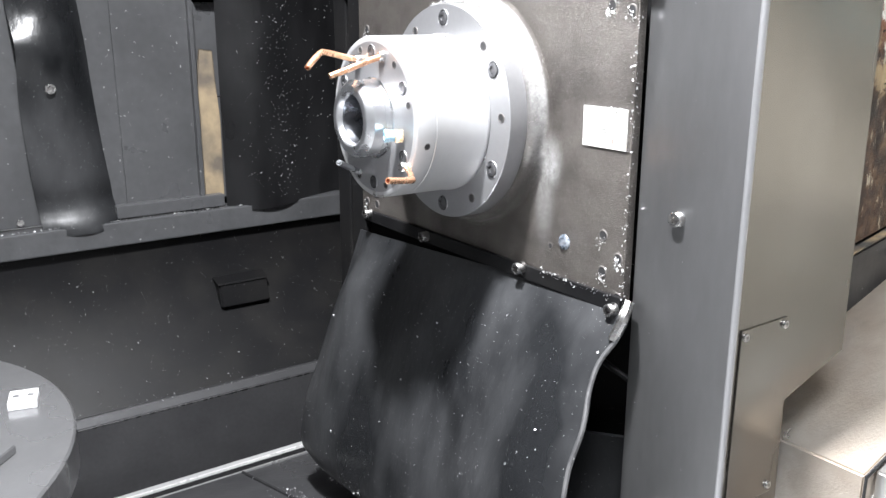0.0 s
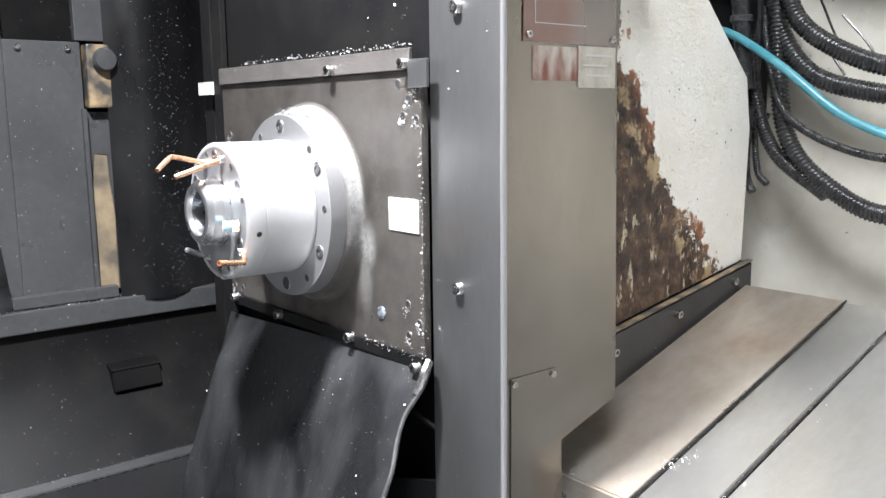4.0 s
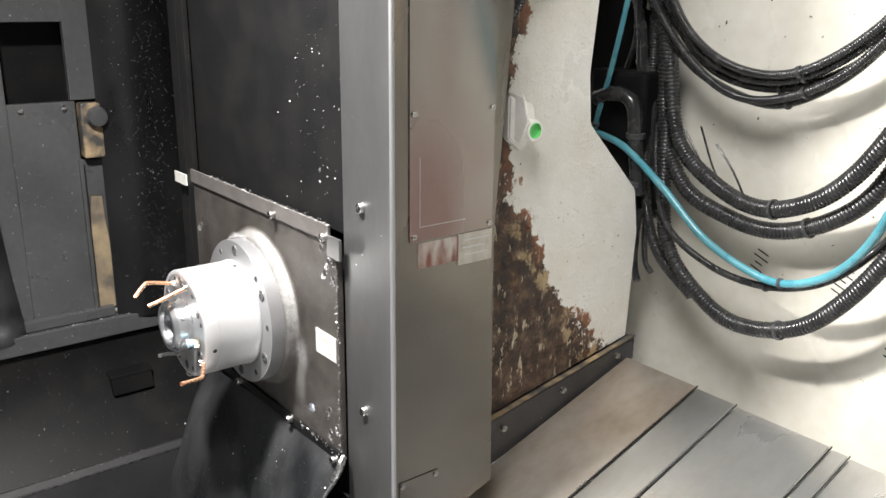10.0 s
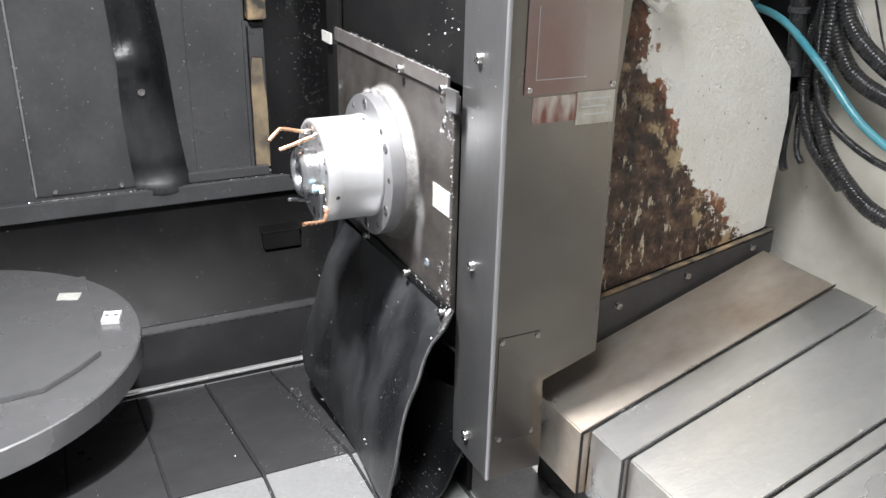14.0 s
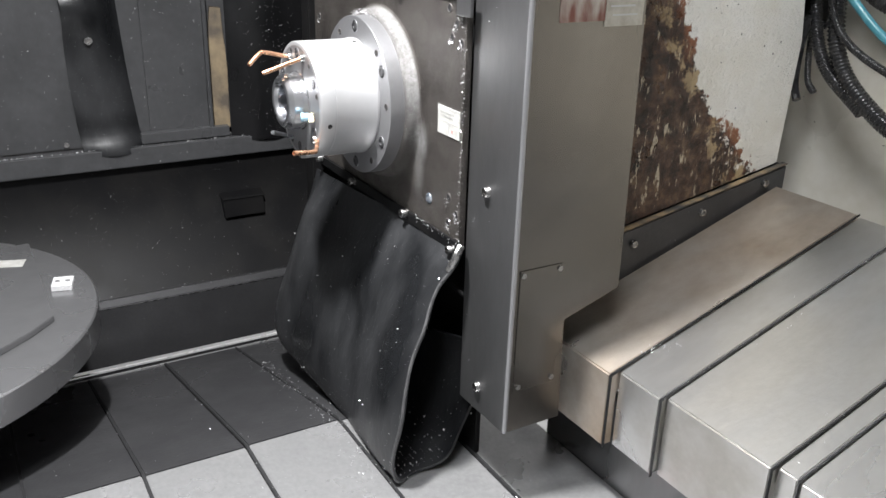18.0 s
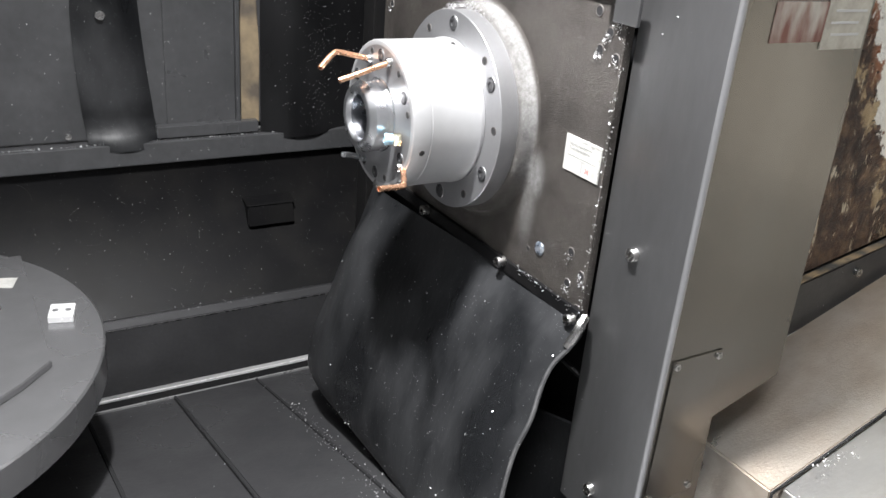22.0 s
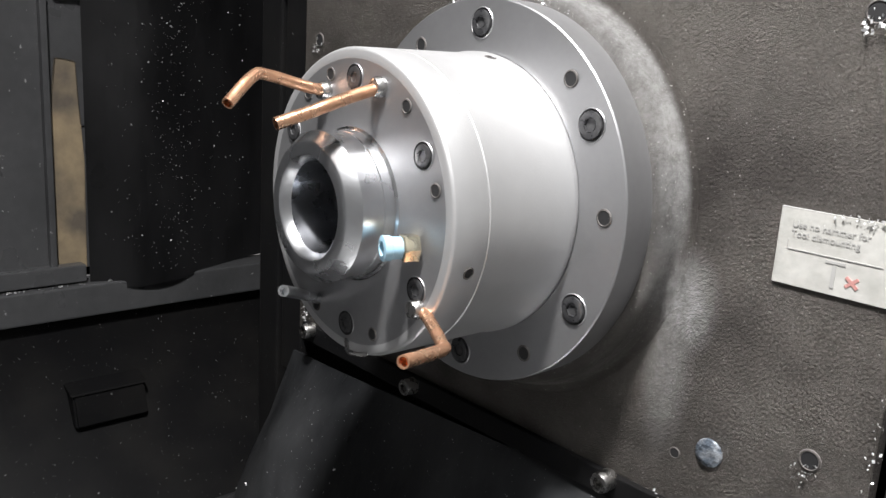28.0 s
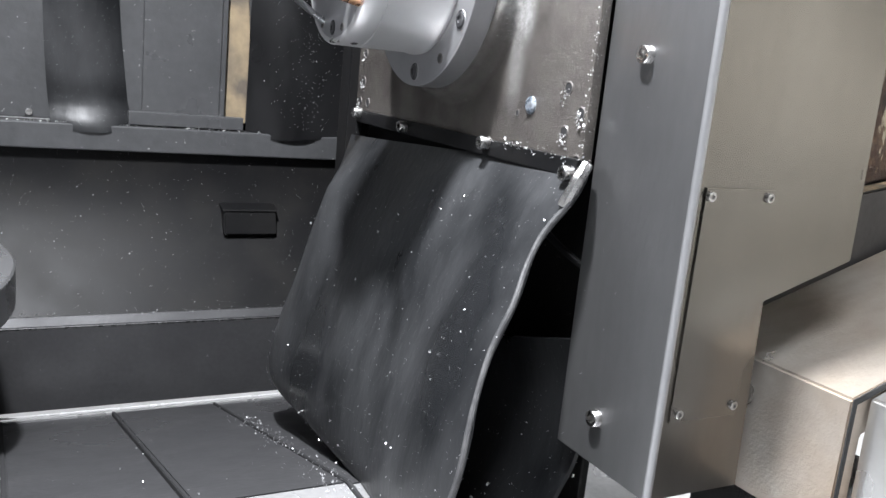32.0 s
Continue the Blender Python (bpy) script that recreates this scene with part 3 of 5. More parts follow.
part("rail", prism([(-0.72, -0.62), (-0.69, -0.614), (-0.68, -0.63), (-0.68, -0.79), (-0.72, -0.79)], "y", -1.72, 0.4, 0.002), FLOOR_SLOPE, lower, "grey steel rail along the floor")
part("rail_lip", boxed(-0.679, -0.676, -1.72, 0.05, -0.799, -0.7955, 0.0006), PALE_STEEL, lower, "rail edge with its bright glint in the colour")
part("rail_crest", boxed(-0.7215, -0.7185, -1.72, 0.3, -0.6195, -0.6178), BOLT_STEEL, lower, "thin lighter crest line")
part("rail_crest", boxed(-0.684, -0.680, -1.72, 0.3, -0.6335, -0.6315), BOLT_STEEL, lower)
part("slope_lip", boxed(-0.606, -0.602, -1.72, 0.19, floor_z(-0.60) - 0.004, floor_z(-0.60) + 0.003, 0.001), FLOOR_MAT, lower, "lighter edge strip of the sloping plates")
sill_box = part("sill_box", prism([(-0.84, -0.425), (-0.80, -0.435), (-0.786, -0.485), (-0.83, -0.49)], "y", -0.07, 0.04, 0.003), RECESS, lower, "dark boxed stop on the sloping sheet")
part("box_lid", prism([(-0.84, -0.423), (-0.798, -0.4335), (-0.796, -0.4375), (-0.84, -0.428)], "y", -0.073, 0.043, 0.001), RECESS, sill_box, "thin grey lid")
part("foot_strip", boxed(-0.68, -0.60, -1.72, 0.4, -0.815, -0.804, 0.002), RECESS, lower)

# back of the chamber beside and above the head plate
back = thing("chamber_back", "black sheet covers behind the spindle head", "wall", kind="structure")
part("upper_slide", boxed(-0.36, 0.280, 0.018, 0.03, 0.2, 1.6, 0.002), RECESS, back, "black upper sliding cover")
part("lower_slide", boxed(-0.36, 0.280, 0.05, 0.06, -0.75, 0.2, 0.002), RECESS, back)
part("side_return", boxed(-0.40, -0.36, 0.012, 0.45, -0.8, 1.6, 0.003), RECESS, back)
part("end_sheet", boxed(-1.0, -0.36, 0.42, 0.44, -0.8, 1.6, 0.003), RECESS, back)

# cream enclosure wall behind the cables
BY = 0.84
rows = []
for k in range(15):
    z = -0.3 + 1.47 * k / 14
    row = []
    for j in range(25):
        x = 0.0 + 1.5 * j / 24
        bulge = 0.10 * max(0.0, (x - 0.72) / 0.78) ** 1.7
        top = 0.05 * max(0.0, (z - 1.0) / 0.17) ** 2
        row.append((x, BY + 0.02 - bulge + top, z - 0.09 * (x - 0.2) * max(0.0, z) / 1.17))
    rows.append(row)
cream = thing("enclosure_wall", "cream enamelled enclosure wall with stuck chips", "wall", kind="structure")
part("wall_sheet", sheet(rows, 0.02), BEIGE, cream, smooth=True)
part("cable_hole", lathe([(0, 0.001), (0.006, 0.001), (0.0075, 0.0)], 16), HOLE, cream, m=Matrix.Translation((0.664, BY - 0.0005, 0.64)))
for x0, z0 in ((0.672, 0.045), (0.785, -0.05), (0.50, 0.035)):
    for k in range(5):
        w = (0.022, 0.03, 0.018, 0.034, 0.026)[k]
        slot = boxed(-w / 2, w / 2, -0.001, 0.004, -0.0014, 0.0014, 0.0008)
        part("vent_slot", slot, HOLE, cream, m=Matrix.Translation((x0 + 0.004 * k, BY - 0.10 * max(0.0, (x0 - 0.72) / 0.78) ** 1.7, z0 + 0.012 * k)) @ Matrix.Rotation(radians(22), 4, "Y"))
# black panel before the wall sheet gives the gap its shade
part("gap_shade_panel", boxed(0.02, 0.232, BY - 0.012, BY - 0.004, 0.19, 1.08, 0.001), RECESS, cream, "black panel standing for the shaded gap beside the wall edge")
part("wall_edge", boxed(0.232, 0.24, BY - 0.02, BY - 0.003, 0.19, 1.08, 0.002), WALL_DARK, cream, "grey folded wall edge")

# machine roof over the head; its unseen front is extended to block hall light
roof = thing("machine_roof", "dull grey sheet roof over the machining chamber", "ceiling", kind="structure")
part("roof_sheet", prism([(-1.0, -1.0), (0.56, -1.0), (0.56, 0.5), (0.72, 1.04), (0.53, 0.96), (0.0, 0.73), (-0.4, 0.56), (-1.0, 0.5)], "z", 1.30, 1.33, 0.003), WALL_DARK, roof)
part("roof_lip", tube([(0.72, 1.03, 1.30), (0.53, 0.955, 1.30), (0.0, 0.725, 1.30), (-0.4, 0.555, 1.30)], 0.01, 8, 3), STEEL_BOX, roof, "folded sheet edge", smooth=True)
housing = part("light_housing", boxed(0.19, 0.37, -0.57, -0.47, 1.215, 1.30, 0.006), STEEL_BOX_FRONT, roof, "work light housing under the roof")

# ---------- column casting and its guard ----------
casting = thing("column_casting", "cream painted column casting with flaking paint and rust", "column")
outline = [(0.2, -0.226), (0.705, -0.134), (0.715, 0.1), (0.70, 0.19), (0.555, 0.335), (0.545, 0.43), (0.60, 1.0), (0.61, 1.12), (0.2, 1.12)]
part("body", prism(outline, "x", 0.02, 0.30, 0.004), PAINTED_CAST, casting)
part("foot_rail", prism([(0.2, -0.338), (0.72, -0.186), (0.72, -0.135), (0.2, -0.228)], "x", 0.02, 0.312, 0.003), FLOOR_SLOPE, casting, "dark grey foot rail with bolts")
for y in (0.34, 0.5, 0.66):
    part("bolt", screw, None, casting, m=Matrix.Translation((0.315, y, -0.262 + (y - 0.2) * 0.215)) @ TO_X)
part("rail_edge", prism([(0.21, -0.2262), (0.72, -0.1342), (0.72, -0.1317), (0.21, -0.2237)], "x", 0.3005, 0.3135, 0.001), TAN_DIRTY, casting, "pale chipped edge of the foot rail")
part("top_flange", boxed(0.0, 0.33, 0.2, 0.62, 1.12, 1.14, 0.004), PAINTED_CAST, casting)

BX = 0.413
guard = thing("column_guard", "stained stainless sheet guard along the machine column", "cover")
part("front_sheet", boxed(0.282, BX - 0.001, 0.012, 0.016, -0.463, 1.55, 0.001), STEEL_BOX_FRONT, guard, "grey front face of the guard")
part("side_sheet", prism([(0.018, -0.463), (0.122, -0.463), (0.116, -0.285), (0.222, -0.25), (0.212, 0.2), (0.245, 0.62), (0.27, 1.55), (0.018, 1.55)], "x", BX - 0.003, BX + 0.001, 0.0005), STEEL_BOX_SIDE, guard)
# lighter steel than both sheets: the fold's highlight is put into the colour
part("corner_edge", tube([(BX - 0.001, 0.016, -0.463), (BX - 0.001, 0.016, 0.5), (BX - 0.001, 0.016, 1.55)], 0.0042, 12, 2), STEEL_FACE, guard, "bright folded edge", smooth=True)
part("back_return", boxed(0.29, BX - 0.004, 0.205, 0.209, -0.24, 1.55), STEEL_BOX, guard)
part("inner_return", boxed(0.282, 0.285, 0.017, 0.2, -0.463, 1.55), STEEL_BOX_FRONT, guard)
guard_bolt = socket_bolt_mesh("guard_bolt", 0.0082, 0.0075, BOLT_STEEL)
# black material offsets the strong light of the lamp close by
part("top_bracket", boxed(0.222, 0.288, 0.002, 0.011, 0.955, 1.02, 0.002), RUBBER, guard, "small bracket plate near the top, darkened against the near lamp")
for z in (-0.417, -0.083, 0.257, 0.625, 0.96):
    part("socket_bolt", guard_bolt, None, guard, m=Matrix.Translation((0.337, 0.012, z)))
panel = part("access_panel", boxed(BX + 0.0012, BX + 0.003, 0.044, 0.206, 0.214, 0.602, 0.0004), STEEL_PANEL, guard, "rust-tinted access panel with small screws")
small_screw = socket_bolt_mesh("panel_screw", 0.0042, 0.003, BOLT_STEEL)
for y, z in ((0.19, 0.805), (0.2, 0.897), (0.052, 0.594), (0.198, 0.594), (0.052, 0.404), (0.2, 0.404), (0.052, 0.222), (0.2, 0.222)):
    part("panel_screw", small_screw, None, panel, m=Matrix.Translation((BX + 0.003, y, z)) @ TO_X)
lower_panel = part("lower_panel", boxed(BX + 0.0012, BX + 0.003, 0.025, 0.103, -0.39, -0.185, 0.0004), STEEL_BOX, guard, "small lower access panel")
for y, z in ((0.03, -0.192), (0.097, -0.192), (0.033, -0.382), (0.097, -0.38)):
    part("panel_screw", small_screw, None, lower_panel, m=Matrix.Translation((BX + 0.003, y, z)) @ TO_X)


def lettering(body, size, m, mat, parent, name="lettering"):
    cu = bpy.data.curves.new(name, "FONT")
    cu.body, cu.size, cu.extrude, cu.space_line = body, size, 0.0001, 1.0
    ob = new("tmp_text", cu)
    dg = bpy.context.evaluated_depsgraph_get()
    me = bpy.data.meshes.new_from_object(ob.evaluated_get(dg))
    bpy.data.objects.remove(ob)
    me.materials.clear()
    me.materials.append(mat)
    t = new(name, me)
    t.parent = parent
    t.matrix_local = m
    return t


FACE_X = Matrix(((0, 0, 1, 0), (1, 0, 0, 0), (0, 1, 0, 0), (0, 0, 0, 1)))   # text faces +x, runs along +y
FACE_Y = Matrix(((1, 0, 0, 0), (0, 0, -1, 0), (0, 1, 0, 0), (0, 0, 0, 1)))  # text faces -y, runs along +x

tension = part("tension_label", boxed(BX + 0.0012, BX + 0.002, 0.092, 0.2, 0.607, 0.725), LABEL, guard, "silver printed belt tension label")
lettering("PLEASE KEEP THE PROPER TENSION FOR\nSPINDLE TRANSMISSION BELT", 0.0052, Matrix.Translation((BX + 0.0022, 0.095, 0.716)) @ FACE_X, INK, tension)
for k in range(4):
    part("line_bar", boxed(BX + 0.002, BX + 0.0024, 0.142, 0.196, 0.695 - 0.011 * k, 0.6962 - 0.011 * k), INK, tension)
for k in range(3):
    part("line_bar", boxed(BX + 0.002, BX + 0.0024, 0.142 + 0.026 * k, 0.1432 + 0.026 * k, 0.662, 0.696), INK, tension)
for cy in (0.108, 0.126):
    part("wheel_mark", lathe([(0.0075, 0), (0.0085, 0), (0.0085, 0.0006), (0.0075, 0.0006)], 24, True), INK, tension,
         m=Matrix.Translation((BX + 0.002, cy, 0.677)) @ TO_X)
for k in range(8):
    part("print_bar", boxed(BX + 0.002, BX + 0.0024, 0.096, 0.196 - 0.004 * (k % 3), 0.612 + 0.0056 * k, 0.615 + 0.0056 * k), INK, tension)
note = part("paper_note", boxed(BX + 0.0012, BX + 0.003, 0.138, 0.206, 0.162, 0.212), NOTE, guard, "worn paper note beside a torn label")
for k, (a, b) in enumerate(((0.15, 0.2), (0.146, 0.19), (0.15, 0.195))):
    part("print_bar", boxed(BX + 0.003, BX + 0.0034, a, b, 0.2 - 0.012 * k, 0.2025 - 0.012 * k), INK_FADED, note)
RUST_LABEL = material("torn_red_label", (0.125, 0.042, 0.030), 0.5, 0.2, (0.36, 0.33, 0.29), 46, 1.0, 90, 0.1, 120, (1, 1, 0.35))
part("torn_label", boxed(BX + 0.0012, BX + 0.002, 0.06, 0.14, 0.17, 0.21), RUST_LABEL, guard, "torn red and grey label remains")
part("faint_mark", boxed(BX + 0.0031, BX + 0.0034, 0.062, 0.0633, 0.235, 0.34), STEEL_FACE, panel)
part("faint_mark", boxed(BX + 0.0031, BX + 0.0034, 0.062, 0.15, 0.235, 0.2363), STEEL_FACE, panel)

# ---------- telescopic cover beside the column ----------
tele = thing("telescopic_cover", "brushed stainless telescopic way cover with stepped plates", "cover")
CX = (0.30, 0.498, 0.588, 0.778, 0.811, 1.02, 1.3)
FRONTS = (0.146, 0.164, 0.176, 0.188, 0.191, 0.202)     # each inner plate sits a little behind and below the one that covers it
for i, (xa, xb) in enumerate(zip(CX, CX[1:])):
    y0, fb = FRONTS[i], -0.478 - 0.002 * i
    ridge = -0.1735 - 0.0022 * i + (FRONTS[i] - 0.69) * 0.3204 - 0.0025 * i
    out = [(y0, ridge), (0.69, -0.172 - 0.0035 * i), (0.69, -0.19 - 0.0035 * i), (y0 + 0.02, ridge - 0.035), (y0 + 0.02, fb), (y0, fb)]
    xs = 0.318 if i == 0 else xa + 0.001
    bm = prism(out, "x", xs, xb - 0.001, 0.0025)
    part("cover_plate", bm, STEEL_COVER_OILY if i == 0 else STEEL_COVER, tele)
    part("wiper_lip", prism([(y0 - 0.001, ridge + 0.0008), (0.691, -0.1712 - 0.0035 * i), (0.691, -0.175 - 0.0035 * i), (y0 + 0.004, ridge - 0.004), (y0 + 0.004, fb - 0.003), (y0 - 0.001, fb - 0.003)], "x", xb - 0.0006, xb + 0.0006), HOLE if i % 2 == 0 else DARK_BOLT, tele, "dark wiper lip between the plates")
part("skirt", boxed(0.285, 1.3, 0.206, 0.213, -0.60, -0.42, 0.002), STEEL_BOX_FRONT, tele, "dark sheet skirt under the plates")
part("stop_block", boxed(0.60, 0.69, 0.08, 0.204, -0.60, -0.54, 0.004), STEEL_BOX_FRONT, tele, "dark steel stop block")

sign = thing("floor_sign", "red round prohibition mark on the steel floor", "sign", at=(0.497, 0.086, -0.5968))
part("ring", lathe([(0.021, 0), (0.0235, 0), (0.0235, 0.0006), (0.021, 0.0006)], 40, True), INK_RED, sign, m=Matrix.Rotation(radians(-90), 4, "X"))
part("bar", boxed(-0.0009, 0.0009, -0.021, 0.021, 0.0, 0.0006), INK_RED, sign, m=Matrix.Rotation(radians(38), 4, "Z"))
part("figure_mark", boxed(-0.012, -0.004, -0.004, 0.004, 0.0, 0.0005), INK_FADED, sign)
part("figure_mark", boxed(0.004, 0.012, -0.004, 0.004, 0.0, 0.0005), INK_FADED, sign)

# ---------- spindle head ----------
head = thing("spindle_head_plate", "dark machined plate carrying the spindle, dusted with metal", "plate")
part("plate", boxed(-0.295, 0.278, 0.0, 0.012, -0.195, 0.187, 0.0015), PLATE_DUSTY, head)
part("raised_boss", lathe([(0.128, 0.0222), (0.1375, 0.0218), (0.1412, 0.0195), (0.1438, 0.0145), (0.1452, 0.0075), (0.1475, 0.0028), (0.1515, 0.0006), (0.155, -0.001)], 96), PLATE_DUSTY, head, "dusty raised boss round the flange, its lit rim painted in", smooth=True)
part("edge_strip", boxed(-0.335, -0.297, 0.003, 0.014, -0.25, 0.6, 0.0015), RECESS, head, "dark side strip")
part("clamp_strip", boxed(-0.28, 0.28, -0.006, 0.0, -0.2, -0.182, 0.001), RECESS, head, "dark clamping strip over the rubber edge")
part("top_strip", boxed(-0.295, 0.262, -0.005, 0.0, 0.188, 0.215, 0.001), PLATE, head, "upper lip with chips")
part("end_clip", boxed(0.262, 0.30, -0.008, -0.003, 0.165, 0.2, 0.001), STEEL_BOX_FRONT, head)
# not bored: a raised black disc carries the shade of the hole
hole = to_mesh("bolt_hole", lathe([(0.0, 0.0005), (0.0062, 0.0005), (0.0068, 0.0012), (0.0078, 0.0008), (0.0082, 0.0)], 18), HOLE)
rimmed(hole, 0.0064, PLATE)
for x, z in ((0.244, -0.118), (0.245, -0.16), (0.268, -0.14), (0.27, -0.185), (0.23, 0.171), (0.253, 0.151), (0.24, 0.13), (0.268, 0.165), (0.268, 0.125), (-0.27, 0.10), (-0.27, -0.1), (-0.27, -0.14), (-0.28, -0.17), (-0.25, -0.17)):
    part("bolt_hole", hole, None, head, m=Matrix.Translation((x, 0, z)) @ Matrix.Scale(0.84, 4))
part("small_hole", hole, None, head, m=Matrix.Translation((0.158, 0, -0.149)) @ Matrix.Scale(0.5, 4))
part("plug", lathe([(0, 0.003), (0.006, 0.003), (0.009, 0.0015), (0.0095, 0)], 18), SPOT_PLUG, head, "blue-grey filled bolt hole", m=Matrix.Translation((0.182, 0, -0.139)))
strap_bolt = socket_bolt_mesh("strap_bolt", 0.0075, 0.011, BOLT_STEEL)
for x, z in ((0.113, -0.186), (0.272, -0.196), (-0.1, -0.19), (-0.262, -0.186)):
    part("strap_bolt", strap_bolt, None, head, m=Matrix.Translation((x, -0.006, z)))
for x in (0.078, 0.255):
    part("strap_bolt", strap_bolt, None, head, m=Matrix.Translation((x, -0.004, 0.195)))
part("paper_tag", boxed(-0.392, -0.332, -0.002, 0.002, 0.172, 0.195), LABEL, head, "small torn white tag")
sticker = part("warning_sticker", boxed(0.206, 0.272, -0.0015, -0.0003, -0.02, 0.024), LABEL, head, "white sticker with a faded hammer warning")
lettering("Use no hammer for\nTool dismounting", 0.0054, Matrix.Translation((0.2135, -0.0019, 0.0135)) @ FACE_Y, INK_FADED, sticker)
part("frame_line", boxed(0.213, 0.265, -0.0019, -0.0012, 0.0005, 0.0010), INK_FADED, sticker)
part("frame_line", boxed(0.212, 0.2126, -0.0019, -0.0012, 0.0005, 0.006), INK_FADED, sticker)
part("picture_mark", boxed(0.239, 0.2412, -0.0019, -0.0012, -0.016, -0.0037), INK_FADED, sticker)
for turn in (40, -40):
    part("cross_mark", boxed(-0.0042, 0.0042, -0.0019 - 0.00004 * turn / 40, -0.0012, -0.0009, 0.0009), PINK, sticker, m=Matrix.Translation((0.2505, 0, -0.011)) @ Matrix.Rotation(radians(turn), 4, "Y"))
part("picture_mark", boxed(0.235, 0.246, -0.0019, -0.0012, -0.0028, -0.0012), INK_FADED, sticker)

spindle = thing("spindle_unit", "ground steel machine spindle with flange, nozzles and taper nose", "spindle")
part("flange", lathe([(0.09, 0.021), (0.134, 0.021), (0.1345, 0.0215), (0.1345, 0.0471), (0.1337, 0.048), (0.0985, 0.048)], 96), STEEL_FACE, spindle, "satin bolted flange", smooth=True)
part("drum", lathe([(0.0975, 0.046), (0.0985, 0.05), (0.0985, 0.054), (0.097, 0.056), (0.097, 0.124), (0.0964, 0.1245), (0.0964, 0.1255), (0.097, 0.126), (0.097, 0.1498), (0.0963, 0.1513), (0.0948, 0.1521), (0.09, 0.1522)], 96), STEEL_DRUM, spindle, smooth=True)
part("front_face", lathe([(0.09, 0.1522), (0.0485, 0.1522)], 96), STEEL_FACE, spindle, "grey front cap face")
part("nose", lathe([(0.049, 0.151), (0.0466, 0.153), (0.0466, 0.1605), (0.0460, 0.161), (0.0460, 0.162), (0.0466, 0.1625), (0.0466, 0.1765), (0.0460, 0.1772), (0.0408, 0.1835), (0.0396, 0.1843), (0.0325, 0.1845), (0.0312, 0.1835), (0.0285, 0.178)], 72), STEEL_BRIGHT, spindle, "turned steel nose ring", smooth=True)
part("taper_bore", lathe([(0.0285, 0.178), (0.0272, 0.173), (0.0150, 0.117), (0.0125, 0.114), (0.0, 0.112)], 64), STEEL_BORE, spindle, "tool taper bore with its shade in the colour", smooth=True)
flange_bolt = socket_bolt_mesh("flange_bolt", 0.0085, 0.002, DARK_BOLT)
seat = to_mesh("bolt_seat", lathe([(0.0, 0.0003), (0.0098, 0.0003), (0.0102, 0.0008), (0.0108, 0.0001)], 24), HOLE)
rimmed(seat, 0.0099, STEEL_FACE)
for k in range(6):
    a = radians(30 + 60 * k)
    p = Matrix.Translation((0.1175 * math.cos(a), -0.048, 0.1175 * math.sin(a)))
    part("flange_bolt", flange_bolt, None, part("bolt_seat", seat, None, spindle, m=p))
for a in (2, 46, 122, 178, 226, 302):
    part("threaded_hole", hole, None, spindle, m=Matrix.Translation((0.1185 * math.cos(radians(a)), -0.0482, 0.1185 * math.sin(radians(a)))) @ Matrix.Scale(0.72, 4))
cap_bolt = socket_bolt_mesh("cap_bolt", 0.0066, 0.0012, DARK_BOLT)
cap_seat = to_mesh("cap_seat", lathe([(0.0, 0.0003), (0.0078, 0.0003), (0.0081, 0.0007), (0.0086, 0.0001)], 24), HOLE)
rimmed(cap_seat, 0.0079, STEEL_FACE)
for k in range(6):
    a = radians(30 + 60 * k)
    seat_at = Matrix.Translation((0.0785 * math.cos(a), -0.1522, 0.0785 * math.sin(a)))
    part("cap_bolt", cap_bolt, None, part("cap_seat", cap_seat, None, spindle, m=seat_at))
for a in (15, 52, 108, 128, 200, 245, 290):
    part("threaded_hole", hole, None, spindle, m=Matrix.Translation((0.083 * math.cos(radians(a)), -0.1525, 0.083 * math.sin(radians(a)))) @ Matrix.Scale(0.55, 4))
for a, y in ((-15, 0.136), (-75, 0.136), (78, 0.058)):
    part("set_screw_hole", hole, None, spindle, m=Matrix.Rotation(radians(-a), 4, "Y") @ Matrix.Translation((0.0971, -y, 0)) @ TO_X @ Matrix.Scale(0.5, 4))
collar = to_mesh("nozzle_collar", lathe([(0, 0), (0.0065, 0), (0.0065, 0.003), (0.005, 0.006), (0, 0.006)], 16), BOLT_STEEL, True)
NOZZLES = (
    ((-0.030, -0.150, 0.068), (-0.030, -0.165, 0.070), (-0.029, -0.196, 0.077), (-0.027, -0.207, 0.076), (-0.016, -0.229, 0.061)),
    ((0.026, -0.150, 0.0745), (0.025, -0.168, 0.070), (0.0245, -0.19, 0.063), (0.023, -0.198, 0.0600), (0.020, -0.219, 0.053)),
    ((0.070, -0.150, -0.050), (0.086, -0.156, -0.053), (0.110, -0.168, -0.0565), (0.1185, -0.176, -0.056), (0.132, -0.213, -0.0505)))
for pts in NOZZLES:
    nozzle = part("coolant_nozzle", tube(pts, 0.0037, 12, 8, hollow=0.72), COPPER, spindle, "bent copper coolant nozzle", smooth=True)
    part("nozzle_collar", collar, None, nozzle, m=Matrix.Translation((pts[0][0], -0.152, pts[0][2])))
fitting = part("air_fitting", lathe([(0, 0), (0.0085, 0), (0.0085, 0.009), (0.0075, 0.010)], 6), BRASS, spindle, "nickel push-in air fitting", m=Matrix.Translation((0.066, -0.152, -0.014)) @ Matrix.Rotation(radians(-20), 4, "Z"))
part("sleeve", lathe([(0.0066, 0.009), (0.0066, 0.016), (0.0075, 0.0165), (0.0075, 0.021), (0.0045, 0.0215), (0.004, 0.012), (0, 0.012)], 20), BLUE, fitting, "pale blue release collar", smooth=True)
